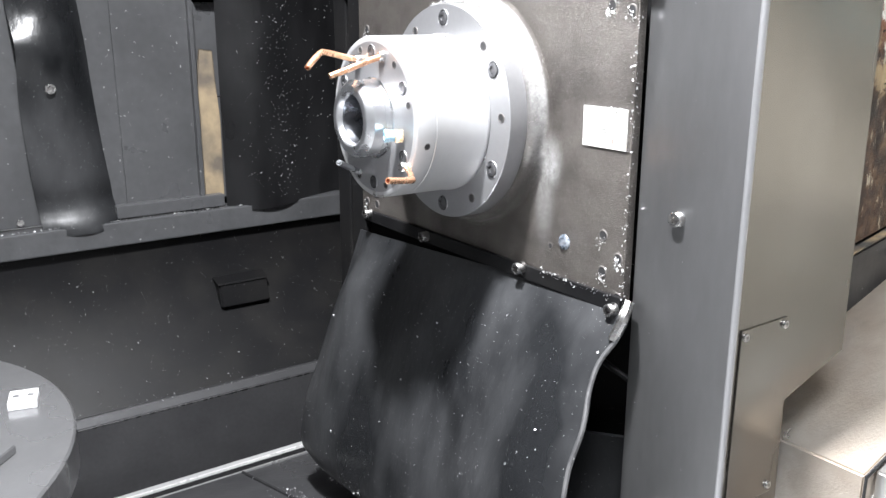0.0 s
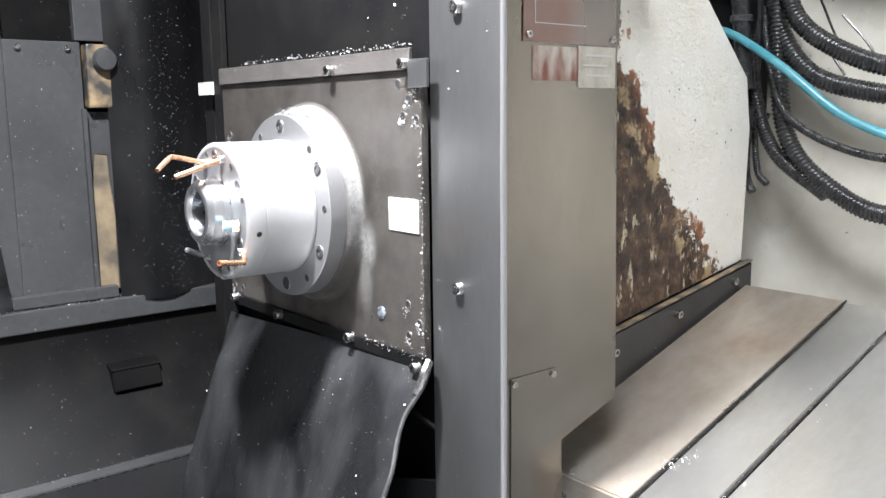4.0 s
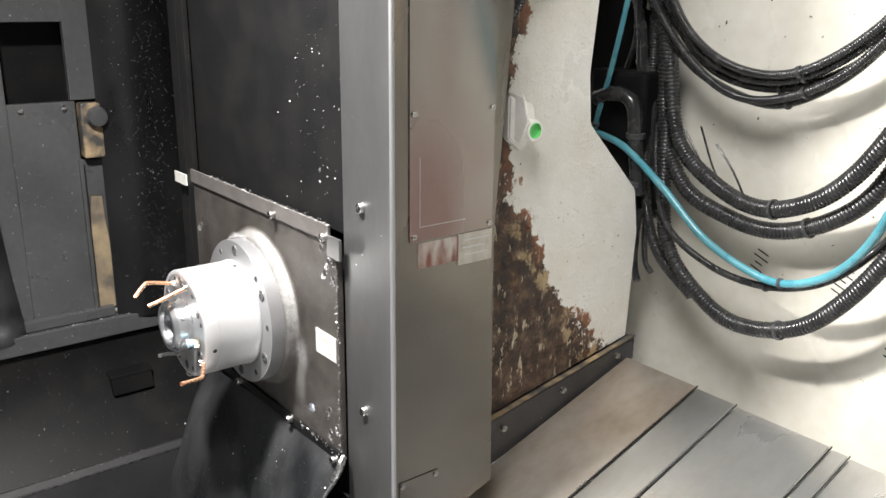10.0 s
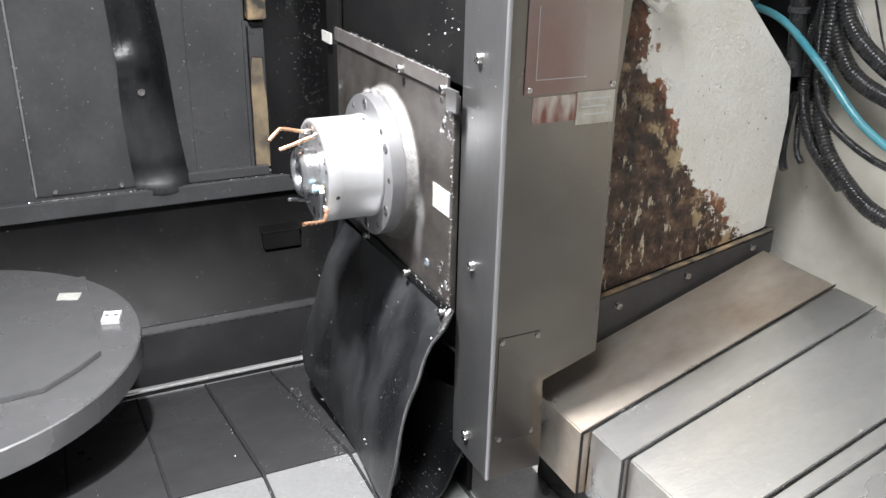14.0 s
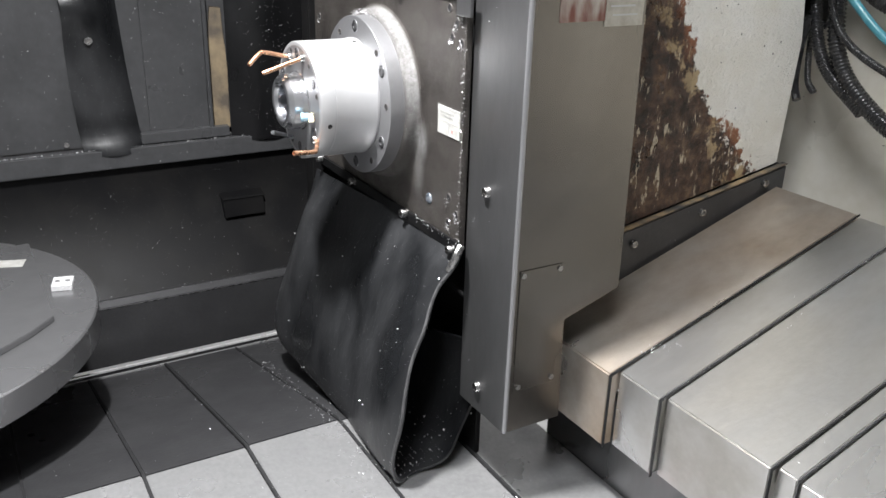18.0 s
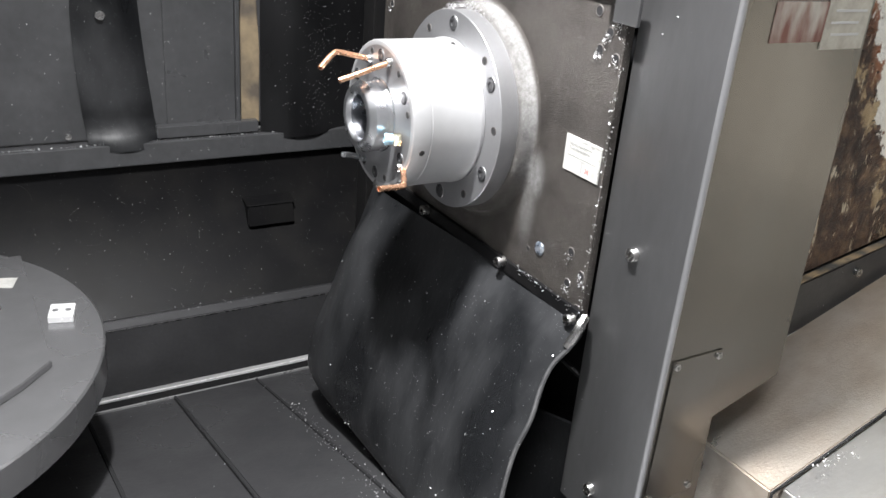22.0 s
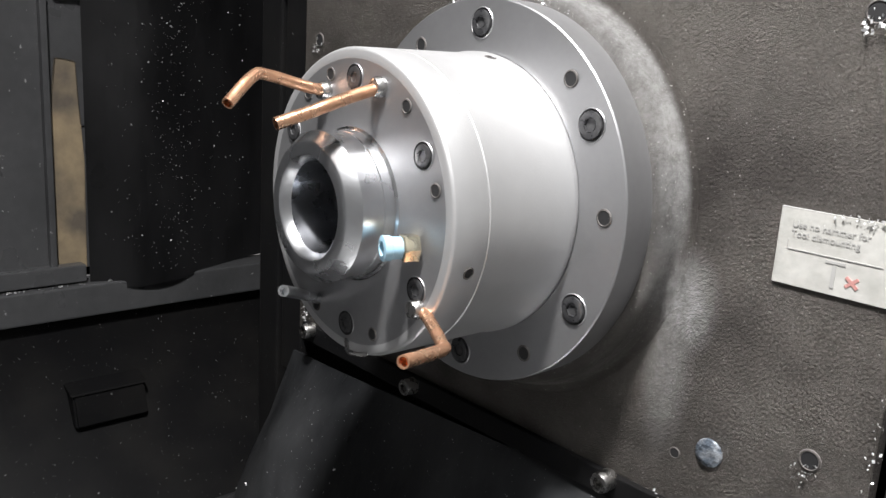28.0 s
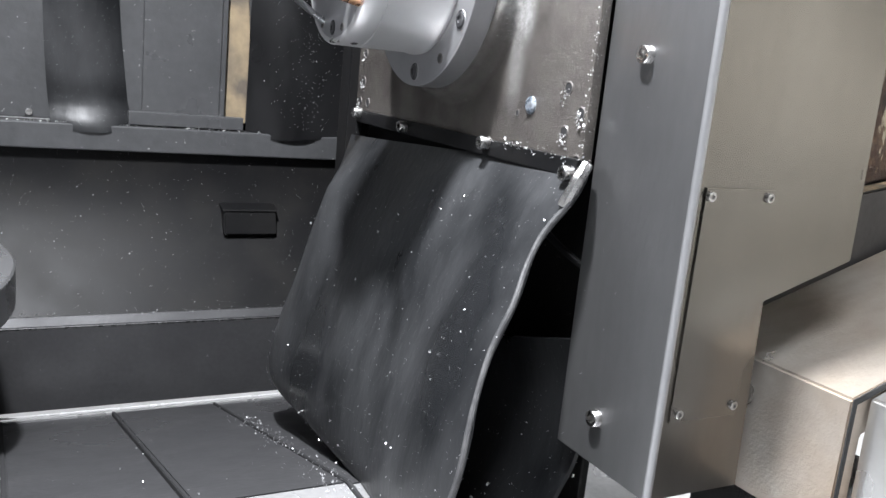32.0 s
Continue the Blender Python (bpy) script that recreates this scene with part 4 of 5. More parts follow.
part("probe_rod", tube([(-0.035, -0.15, -0.072), (-0.022, -0.175, -0.061), (0.0, -0.2, -0.05)], 0.0036, 12, 6, hollow=0.7), STEEL_BRIGHT, spindle, "thin steel rod nozzle", smooth=True)
part("clip", tube([(0.0, -0.152, -0.09), (0.012, -0.158, -0.094), (0.024, -0.153, -0.093)], 0.0016, 8, 6), BOLT_STEEL, spindle, smooth=True)

# rubber apron hanging from the head plate and folding on the floor
RIGHT_FALL = ((0.0, -0.186), (-0.034, -0.240), (-0.064, -0.292), (-0.094, -0.360), (-0.120, -0.450), (-0.128, -0.535), (-0.116, -0.588),
              (-0.070, -0.597), (-0.015, -0.580), (0.022, -0.530), (0.036, -0.465), (0.036, -0.405), (0.026, -0.355))
LEFT_FALL = ((0.0, -0.222), (-0.020, -0.290), (-0.040, -0.365), (-0.060, -0.460), (-0.080, -0.550), (-0.088, -0.610), (-0.078, -0.642),
             (-0.050, -0.648), (-0.020, -0.640), (0.004, -0.612), (0.014, -0.575), (0.016, -0.545), (0.014, -0.520))


def apron_grid():
    a = smooth_path([(0.0, y, z) for y, z in LEFT_FALL], 5)
    b = smooth_path([(0.0, y, z) for y, z in RIGHT_FALL], 5)
    rows = []
    for j, (p, q) in enumerate(zip(a, b)):
        s = j / (len(a) - 1)
        row = []
        for i in range(41):
            u = i / 40
            c = p.lerp(q, u ** 1.15)
            x = -0.305 + 0.592 * u - 0.095 * (1 - u) ** 2 * min(1.0, s * 3.2) - 0.020 * u ** 5 * math.sin(min(1.0, max(0.0, s - 0.02) / 0.30) * math.pi) + 0.005 * u ** 6 * math.sin(s * 40)
            lip = 0.022 * max(0.0, (u - 0.88) / 0.12) ** 2 * math.sin(min(1.0, s / 0.55) * math.pi)
            wave = 0.006 * math.sin(u * 9 + s * 5) * math.sin(min(1.0, s * 1.8) * math.pi)
            curl, hang = max(0.0, 1 - u / 0.10), min(1.0, s * 10) * max(0.0, 1 - 1.7 * s)
            fold = hang * (0.020 * curl ** 2 - 0.030 * math.exp(-((u - 0.13) / 0.10) ** 2))
            row.append((x + lip, c.y + wave + lip * 0.6 + fold, c.z))
        rows.append(row)
    return rows


apron = thing("rubber_apron", "black rubber apron hanging from the plate, folded on the floor", "rubber sheet")
grid = apron_grid()
part("apron_sheet", sheet(grid, 0.005), RUBBER, apron, smooth=True)
part("cut_edge", tube([row[-1] for row in grid[:34:3]], 0.0029, 8, 4), RUBBER_EDGE, apron, "pale cut rubber edge", smooth=True)
part("corner_tab", tube([grid[0][-1], (0.292, -0.012, -0.20), (0.286, -0.02, -0.225)], 0.006, 8, 5), BOLT_STEEL, apron, "bent bright corner tab", smooth=True)
part("support_rod", tube([(0.2, -0.005, -0.24), (0.24, 0.01, -0.27), (0.284, 0.03, -0.295)], 0.004, 8, 4), RECESS, apron, smooth=True)

# rubber strip and curtain on the side wall
strip_rows = []
for j in range(121):
    s = j / 120
    z = 1.4 - 1.694 * s
    row = []
    for i in range(13):
        u = i / 12
        w = 0.104 + 0.040 * max(0.0, (0.55 - z) / 0.84) ** 1.2
        y = -0.388 - 0.055 * max(0.0, z + 0.25) ** 0.9 + 0.005 * math.sin(z * 9) + w * u
        knee = math.exp(-((z - 0.06) / 0.05) ** 2)
        bow = 0.016 * math.sin(u * math.pi) + 0.034 * knee * (1 - u) + 0.013 * math.exp(-((z + 0.287) / 0.020) ** 2) - 0.010 * math.exp(-((z + 0.235) / 0.025) ** 2)
        row.append((WX + 0.008 + bow, y, z))
    strip_rows.append(row)
strip = thing("rubber_strip", "black rubber strip bolted over the side wall seam", "rubber strip")
part("strip_sheet", sheet(strip_rows, 0.004), RUBBER, strip, smooth=True)
part("washer_bolt", guard_bolt, None, strip, m=Matrix.Translation((WX + 0.028, -0.352, -0.012)) @ TO_X @ Matrix.Scale(1.2, 4))
curtain_rows = []
for j in range(33):
    z = 1.6 - 1.895 * j / 32
    row = []
    for i in range(25):
        u = i / 24
        y = -0.018 + 0.45 * u
        row.append((WX + 0.03 * math.sin(u * math.pi * 2.2) + 0.012 * math.sin(z * 4 + u * 3) * u + 0.012, y, z + 0.03 * u))
    curtain_rows.append(row)
curtain = thing("rubber_curtain", "black rubber curtain hanging beside the spindle head", "rubber curtain")
part("curtain_sheet", sheet(curtain_rows, 0.004), CURTAIN, curtain, smooth=True)
part("washer_bolt", guard_bolt, None, curtain, m=Matrix.Translation((WX - 0.012, 0.165, 0.02)) @ TO_X @ Matrix.Scale(1.1, 4))

# ---------- cables on the enclosure wall ----------
def tie_ring(path, share, radius):
    k = max(1, min(len(path) - 2, int(share * (len(path) - 1))))
    d = (path[k + 1] - path[k - 1]).normalized()
    turn = Vector((0, -1, 0)).rotation_difference(d).to_matrix().to_4x4()
    return lathe([(radius, -0.003), (radius + 0.0022, -0.003), (radius + 0.0022, 0.003), (radius, 0.003)], 14, True), Matrix.Translation(path[k]) @ turn


def conduit(points, radius, label, group="conduits", mat=BLACK_PLASTIC, pitch=0.0, ties=(0.55,)):
    line = thing("cable_conduit", label, "cable", group)
    part("corrugated_sleeve", tube(points, radius, 10, 10, radius * 0.25, pitch or max(0.0050, radius * 0.46)), mat, line, smooth="soft")
    path = smooth_path(points, 10)
    for share in ties:
        bm, m = tie_ring(path, share, radius)
        part("cable_tie", bm, DARK_BOLT, line, "black cable tie", m=m)
    return line


COND = "black corrugated cable conduit looped against the cream wall"
conduit([(0.19, 0.7, 1.072), (0.21, 0.73, 0.922), (0.24, 0.74, 0.772), (0.29, 0.74, 0.622), (0.37, 0.74, 0.502), (0.48, 0.74, 0.444), (0.6, 0.74, 0.447), (0.72, 0.74, 0.522), (0.8, 0.74, 0.632), (0.85, 0.74, 0.752), (0.91, 0.72, 0.892), (0.96, 0.7, 1.052)], 0.009, COND)
conduit([(0.17, 0.72, 0.992), (0.195, 0.75, 0.842), (0.24, 0.765, 0.662), (0.3, 0.765, 0.542), (0.39, 0.765, 0.447), (0.5, 0.765, 0.412), (0.61, 0.765, 0.427), (0.72, 0.765, 0.492), (0.81, 0.765, 0.622), (0.88, 0.75, 0.792), (0.95, 0.73, 1.092)], 0.0085, COND)
conduit([(0.15, 0.73, 0.932), (0.18, 0.76, 0.732), (0.24, 0.77, 0.572), (0.34, 0.77, 0.452), (0.47, 0.77, 0.392), (0.58, 0.77, 0.392), (0.71, 0.77, 0.482), (0.83, 0.77, 0.672), (0.92, 0.76, 0.892), (0.95, 0.75, 1.092)], 0.009, COND)
conduit([(0.18, 0.71, 1.032), (0.2, 0.73, 0.882), (0.235, 0.745, 0.722), (0.295, 0.75, 0.582), (0.38, 0.75, 0.472), (0.49, 0.75, 0.427), (0.605, 0.75, 0.437), (0.725, 0.75, 0.517), (0.815, 0.745, 0.652), (0.87, 0.735, 0.792), (0.925, 0.72, 0.942), (0.955, 0.71, 1.092)], 0.008, COND)
conduit([(0.155, 0.72, 0.992), (0.185, 0.745, 0.792), (0.238, 0.755, 0.612), (0.315, 0.755, 0.497), (0.43, 0.755, 0.407), (0.54, 0.755, 0.392), (0.67, 0.755, 0.447), (0.77, 0.755, 0.562), (0.85, 0.75, 0.712), (0.915, 0.74, 0.892), (0.94, 0.73, 1.092)], 0.0085, COND)
conduit([(0.25, 0.80, 1.02), (0.42, 0.82, 0.94), (0.62, 0.82, 0.91), (0.78, 0.81, 0.89), (0.92, 0.76, 0.895)], 0.013, COND)
conduit([(0.33, 0.44, 1.11), (0.33, 0.54, 1.09), (0.335, 0.565, 1.0), (0.335, 0.52, 0.85), (0.33, 0.43, 0.70), (0.325, 0.34, 0.575), (0.32, 0.28, 0.5)], 0.015, "black corrugated conduit curving down the painted casting")
conduit([(0.15, 0.75, 0.9), (0.23, 0.77, 0.64), (0.285, 0.775, 0.48), (0.3, 0.775, 0.31), (0.37, 0.765, 0.2), (0.482, 0.76, 0.16), (0.582, 0.76, 0.155), (0.682, 0.76, 0.195), (0.762, 0.75, 0.27), (0.832, 0.73, 0.42), (0.887, 0.7, 0.56), (0.932, 0.67, 0.76), (0.947, 0.66, 1.1)], 0.017, COND)
conduit([(0.16, 0.8, 1.05), (0.2, 0.79, 0.85), (0.25, 0.785, 0.62), (0.275, 0.785, 0.4), (0.295, 0.76, 0.26), (0.35, 0.735, 0.13), (0.462, 0.73, 0.068), (0.582, 0.73, 0.055), (0.692, 0.73, 0.088), (0.782, 0.72, 0.17), (0.862, 0.7, 0.29), (0.932, 0.67, 0.5), (0.972, 0.65, 0.8), (0.982, 0.64, 1.1)], 0.0078, COND)
conduit([(0.17, 0.81, 1.05), (0.21, 0.8, 0.88), (0.255, 0.79, 0.66), (0.29, 0.79, 0.45), (0.32, 0.76, 0.21), (0.36, 0.745, 0.07), (0.462, 0.735, -0.012), (0.552, 0.73, -0.035), (0.662, 0.73, -0.005), (0.752, 0.72, 0.08), (0.842, 0.7, 0.22), (0.912, 0.66, 0.36), (0.972, 0.63, 0.58), (1.002, 0.61, 0.85), (1.007, 0.6, 1.1)], 0.0165, COND)
conduit([(0.967, 0.6, 1.1), (0.962, 0.61, 0.98), (0.952, 0.62, 0.82), (0.927, 0.64, 0.65), (0.887, 0.66, 0.53), (0.812, 0.69, 0.4), (0.732, 0.72, 0.29), (0.652, 0.735, 0.225), (0.552, 0.745, 0.195), (0.452, 0.75, 0.22), (0.35, 0.76, 0.29), (0.305, 0.775, 0.42), (0.27, 0.785, 0.62), (0.2, 0.79, 0.87), (0.16, 0.8, 1.05)], 0.017, COND)


def hose(points, radius, label, mat=TEAL, ties=(0.35, 0.65)):
    line = thing("air_hose", label, "hose", "air hoses")
    part("hose_line", tube(points, radius, 10, 10), mat, line, smooth=True)
    path = smooth_path(points, 10)
    for share in ties:
        bm, m = tie_ring(path, share, radius)
        part("cable_tie", bm, DARK_BOLT, line, "black cable tie", m=m)
    return line


hose([(0.29, 0.70, 1.12), (0.295, 0.70, 1.0), (0.285, 0.70, 0.82), (0.25, 0.70, 0.60), (0.205, 0.71, 0.43), (0.165, 0.72, 0.32), (0.15, 0.735, 0.26), (0.19, 0.75, 0.21), (0.25, 0.765, 0.195)], 0.0056, "teal air hose hanging in front of the conduits")
hose([(0.12, 0.74, 0.285), (0.16, 0.73, 0.285), (0.25, 0.715, 0.268), (0.355, 0.71, 0.205), (0.46, 0.71, 0.125), (0.56, 0.71, 0.085), (0.64, 0.71, 0.078), (0.72, 0.71, 0.115), (0.79, 0.685, 0.195), (0.85, 0.64, 0.32), (0.895, 0.61, 0.45), (0.935, 0.6, 0.57), (0.985, 0.59, 0.74), (1.0, 0.59, 0.93), (0.955, 0.62, 1.02), (0.90, 0.70, 1.0), (0.86, 0.79, 0.95), (0.84, 0.83, 0.90)], 0.0075, "teal air hose looped over black conduits")
conduit([(0.14, 0.81, 1.05), (0.18, 0.8, 0.9), (0.22, 0.79, 0.72), (0.245, 0.79, 0.5), (0.255, 0.775, 0.32), (0.28, 0.755, 0.17), (0.33, 0.745, 0.06), (0.432, 0.735, -0.01)], 0.013, "black corrugated conduit hanging beside the casting")
conduit([(0.16, 0.81, 1.05), (0.19, 0.81, 0.95), (0.23, 0.80, 0.75), (0.255, 0.80, 0.5), (0.262, 0.785, 0.3), (0.272, 0.77, 0.14), (0.285, 0.765, 0.03), (0.31, 0.76, 0.0)], 0.007, "black corrugated conduit hanging beside the casting")
hose([(0.62, 0.815, 0.915), (0.72, 0.83, 1.02), (0.83, 0.84, 1.17), (0.9, 0.85, 1.3)], 0.0022, "thin black wire rising from a conduit", BLACK_PLASTIC)
for n, (x, z, c) in enumerate(((0.42, 0.19, 0.012), (0.46, 0.2, -0.02), (0.5, 0.17, 0.02))):
    solo("loose_wire", tube([(x - 0.09, 0.80, z + 0.12), (x - 0.045, 0.80, z + 0.05 + c), (x, 0.8, z)], 0.0022, 6, 6), BLACK_PLASTIC, "loose thin black wire end by the conduits", "wire", "loose wires", smooth=True)

# dark manifold between casting and conduits
manifold = thing("hose_manifold", "oily dark pipe manifold behind the casting", "manifold")
part("back_box", boxed(0.12, 0.27, 0.74, 0.82, 0.12, 0.42, 0.01), RECESS, manifold)
part("elbow_pipe", tube([(0.16, 0.72, 0.36), (0.21, 0.72, 0.375), (0.255, 0.725, 0.355), (0.265, 0.73, 0.27), (0.277, 0.735, 0.17)], 0.016, 14, 8), BLACK_PLASTIC, manifold, "dark elbow pipe", smooth=True)
for z in (0.3, 0.2):
    part("clamp_ring", lathe([(0.016, 0), (0.020, 0.002), (0.020, 0.012), (0.016, 0.014)], 20), DARK_BOLT, manifold, m=Matrix.Translation((0.262 + 0.06 * (0.3 - z), 0.732, z)) @ Matrix.Rotation(radians(90), 4, "X"), smooth=True)
for k in range(5):
    z = 0.62 - 0.07 * k
    part("hose_tail", tube([(0.15 + 0.012 * k, 0.80, z + 0.1), (0.19 + 0.02 * k, 0.775, z), (0.205 + 0.015 * k, 0.78, z - 0.12 - 0.02 * k), (0.17 + 0.03 * k, 0.79, z - 0.22)], 0.006 + 0.0015 * (k % 3), 8, 8), BLACK_PLASTIC, manifold, smooth=True)
rng = random.Random(23)
lump = bmesh.new()
bmesh.ops.create_icosphere(lump, subdivisions=2, radius=1.0)
lump = to_mesh("crust", lump, LABEL, True)
for _ in range(26):
    r = rng.uniform(0.004, 0.013)
    spot = Matrix.Translation((rng.gauss(0.19, 0.02), 0.824, rng.choice((0.62, 0.33)) + rng.gauss(0, 0.05)))
    part("crust", lump, None, manifold, m=spot @ Matrix.Diagonal((r, r * 0.3, r * rng.uniform(0.5, 1.6), 1)))
part("strap", tube([(0.29, 0.73, 0.14), (0.28, 0.735, 0.08), (0.285, 0.73, 0.02), (0.305, 0.72, -0.01)], 0.008, 8, 8), BLACK_PLASTIC, manifold, smooth=True)

# plugged bracket on the casting
bracket = thing("plug_bracket", "white bracket holding a green-capped fitting on the casting", "fitting")
part("bracket_plate", prism([(0.325, 0.405), (0.385, 0.385), (0.39, 0.345), (0.36, 0.305), (0.325, 0.33)], "x", 0.30, 0.318, 0.003), WHITE_PAINT, bracket)
part("bracket_face", prism([(0.30, 0.408), (0.338, 0.402), (0.350, 0.365), (0.334, 0.325), (0.30, 0.33)], "y", 0.338, 0.343, 0.001), WHITE_PAINT, bracket)
body = part("fitting_body", lathe([(0, 0), (0.019, 0), (0.019, 0.026), (0.017, 0.03), (0.0135, 0.03)], 28), WHITE_PAINT, bracket, "white threaded fitting", smooth=True, m=Matrix.Translation((0.315, 0.362, 0.345)) @ TO_X)
part("green_plug", lathe([(0.0135, 0.031), (0.0135, 0.024), (0.0, 0.022)], 28), GREEN, body, "green plastic plug")

# plastic tank on the casting
tank = thing("coolant_tank", "yellowed plastic tank with black screw cap on the casting", "tank")
part("tank_body", prism([(0.585, 1.06), (0.765, 1.07), (0.79, 1.14), (0.76, 1.155), (0.60, 1.155), (0.578, 1.12)], "x", 0.12, 0.3, 0.01), TANK, tank, smooth=True)
cap = lathe([(0, 0), (0.034, 0), (0.036, 0.004), (0.036, 0.026), (0.032, 0.03), (0, 0.03)], 28)
part("cap", cap, BLACK_PLASTIC, tank, "black screw cap", m=Matrix.Translation((0.24, 0.64, 1.155)) @ Matrix.Rotation(radians(-90), 4, "X"), smooth=False)

# ---------- rotary pallet ----------
pallet = thing("rotary_pallet", "round grey steel pallet with a raised plate and locating blocks", "pallet", at=(-0.40, -0.91, -0.44))
UP = Matrix.Rotation(radians(-90), 4, "X")   # turns -y into +z
part("disc", lathe([(0, -0.06), (0.445, -0.06), (0.45, -0.055), (0.45, -0.003), (0.447, 0.0), (0, 0.0)], 96), PALLET, pallet, smooth=True, m=UP)
part("raised_plate", prism([(-0.27, 0.355), (0.14, 0.355), (0.19, 0.31), (0.25, 0.24), (0.30, -0.25), (-0.25, -0.36)], "z", 0.0, 0.012, 0.0015), PALLET, pallet, "raised grey steel plate")
block = part("locating_block", boxed(-0.024, 0.024, -0.02, 0.02, 0.0, 0.012, 0.0015), PALE_STEEL, pallet, "bright locating block", m=Matrix.Translation((-0.02, 0.392, 0)) @ Matrix.Rotation(radians(-14), 4, "Z"))
for y in (-0.01, 0.01):
    part("block_screw", lathe([(0, 0.0005), (0.003, 0.0005), (0.0045, 0.001), (0.005, 0)], 14), STEEL_FACE, block, m=Matrix.Translation((0, y, 0.012)) @ UP)
part("wear_mark", prism([(-0.026, -0.02), (0.012, -0.028), (0.028, 0.018), (-0.01, 0.03)], "z", 0.0121, 0.0128), LABEL, pallet, m=Matrix.Translation((-0.16, 0.31, 0)))
part("pedestal", lathe([(0, -0.5), (0.2, -0.5), (0.16, -0.12), (0.16, -0.06), (0, -0.06)], 48), RECESS, pallet, smooth=True, m=UP)

# ---------- hall behind the machine ----------
for i, (a, b) in enumerate((((-1.6, 3.0, 2.0), (0.6, 3.0, 2.75)), ((-1.6, 3.2, 2.3), (0.9, 3.2, 2.2)))):
    solo("roof_beam", tube([a, tuple((p + q) / 2 for p, q in zip(a, b)), b], 0.05, 4, 2), BEAM, "grey-green steel roof beam of the hall", "beam", "roof beams")
solo("hall_pipe", tube([(-0.56, 3.0, 1.2), (-0.55, 3.0, 1.9), (-0.54, 3.0, 2.6)], 0.06, 20, 3), HALL_GREY, "pale vertical pipe in the hall", "pipe", smooth=True)
hall_lamp = thing("hall_lamp", "bright tube lamp hanging in the hall", "lamp")
part("lamp_tube", tube([(-0.36, 3.0, 1.86), (-0.22, 3.0, 1.88), (-0.08, 3.0, 1.9)], 0.035, 14, 3), LAMP_GLOW, hall_lamp, smooth=True)
part("lamp_back", boxed(-0.4, -0.04, 3.02, 3.06, 1.9, 1.95, 0.004), HALL_GREY, hall_lamp)
for x in (-0.35, -0.09):
    part("hanger", boxed(x - 0.006, x + 0.006, 3.03, 3.045, 1.95, 4.2), BEAM, hall_lamp, "thin steel hanger rod")
# housings and rods added behind the unseen fill lamps
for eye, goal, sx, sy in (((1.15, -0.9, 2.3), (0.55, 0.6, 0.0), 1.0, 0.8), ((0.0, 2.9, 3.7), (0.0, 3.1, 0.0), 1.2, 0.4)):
    fill_housing = thing("fill_housing", "added housing behind an unseen hall fill light", "lamp", "panel lamps", at=eye)
    part("housing", boxed(-sx / 2 - 0.02, sx / 2 + 0.02, -sy / 2 - 0.02, sy / 2 + 0.02, 0.01, 0.05, 0.004), HALL_GREY, fill_housing, m=Matrix.Translation(eye).inverted() @ look(eye, goal))
    part("hanger", boxed(-0.006, 0.006, -0.006, 0.006, 0.04, 4.2 - eye[2]), BEAM, fill_housing, "thin steel hanger rod")
solo("flex_duct", tube([(0.1, 1.25, -1.2), (0.09, 1.25, 0.4), (0.09, 1.25, 1.3), (0.12, 1.25, 1.8), (0.1, 1.25, 4.2)], 0.022, 12, 8, 0.004, 0.02), HALL_GREY, "grey corrugated hose rising behind the tank", "hose")

# open door leaf beside the cover
door = thing("machine_door", "black painted machine door leaf with a tubular handle", "door")
part("leaf", prism([(1.16, -0.05), (1.16, 1.6), (1.75, 1.6), (1.75, -0.5), (1.42, -0.45)], "y", 0.0, 0.03, 0.003), WALL_DARK, door)
part("handle_tube", tube([(1.46, -0.03, -0.42), (1.46, -0.03, 0.2), (1.46, -0.03, 1.0)], 0.022, 18, 3), DARK_BOLT, door, "dark tubular handle", smooth=True)
for z in (-0.3, 0.9):
    part("handle_post", boxed(1.45, 1.47, -0.03, 0.0, z - 0.012, z + 0.012, 0.002), DARK_BOLT, door)

# ---------- loose metal chips ----------


def chip_heap(spots, mat):
    """Small bent flakes at the given places; each place is (x, y, z, size)."""
    verts, faces = [], []
    rng = random.Random(7)
    for x, y, z, s in spots:
        a = Euler((rng.uniform(0, 6.28), rng.uniform(0, 6.28), rng.uniform(0, 6.28))).to_matrix()
        w = s * rng.uniform(0.18, 0.4)
        k = len(verts)
        for u, lift in ((-0.5, 0.0), (0.0, 0.25), (0.5, 0.05)):
            for v in (-w, w):
                verts.append(tuple(Vector((x, y, z)) + a @ Vector((u * s, v, lift * s))))
        faces += [(k, k + 1, k + 3, k + 2), (k + 2, k + 3, k + 5, k + 4)]
    me = bpy.data.meshes.new("metal_chips")
    me.from_pydata(verts, [], faces)
    me.materials.append(mat)
    return me


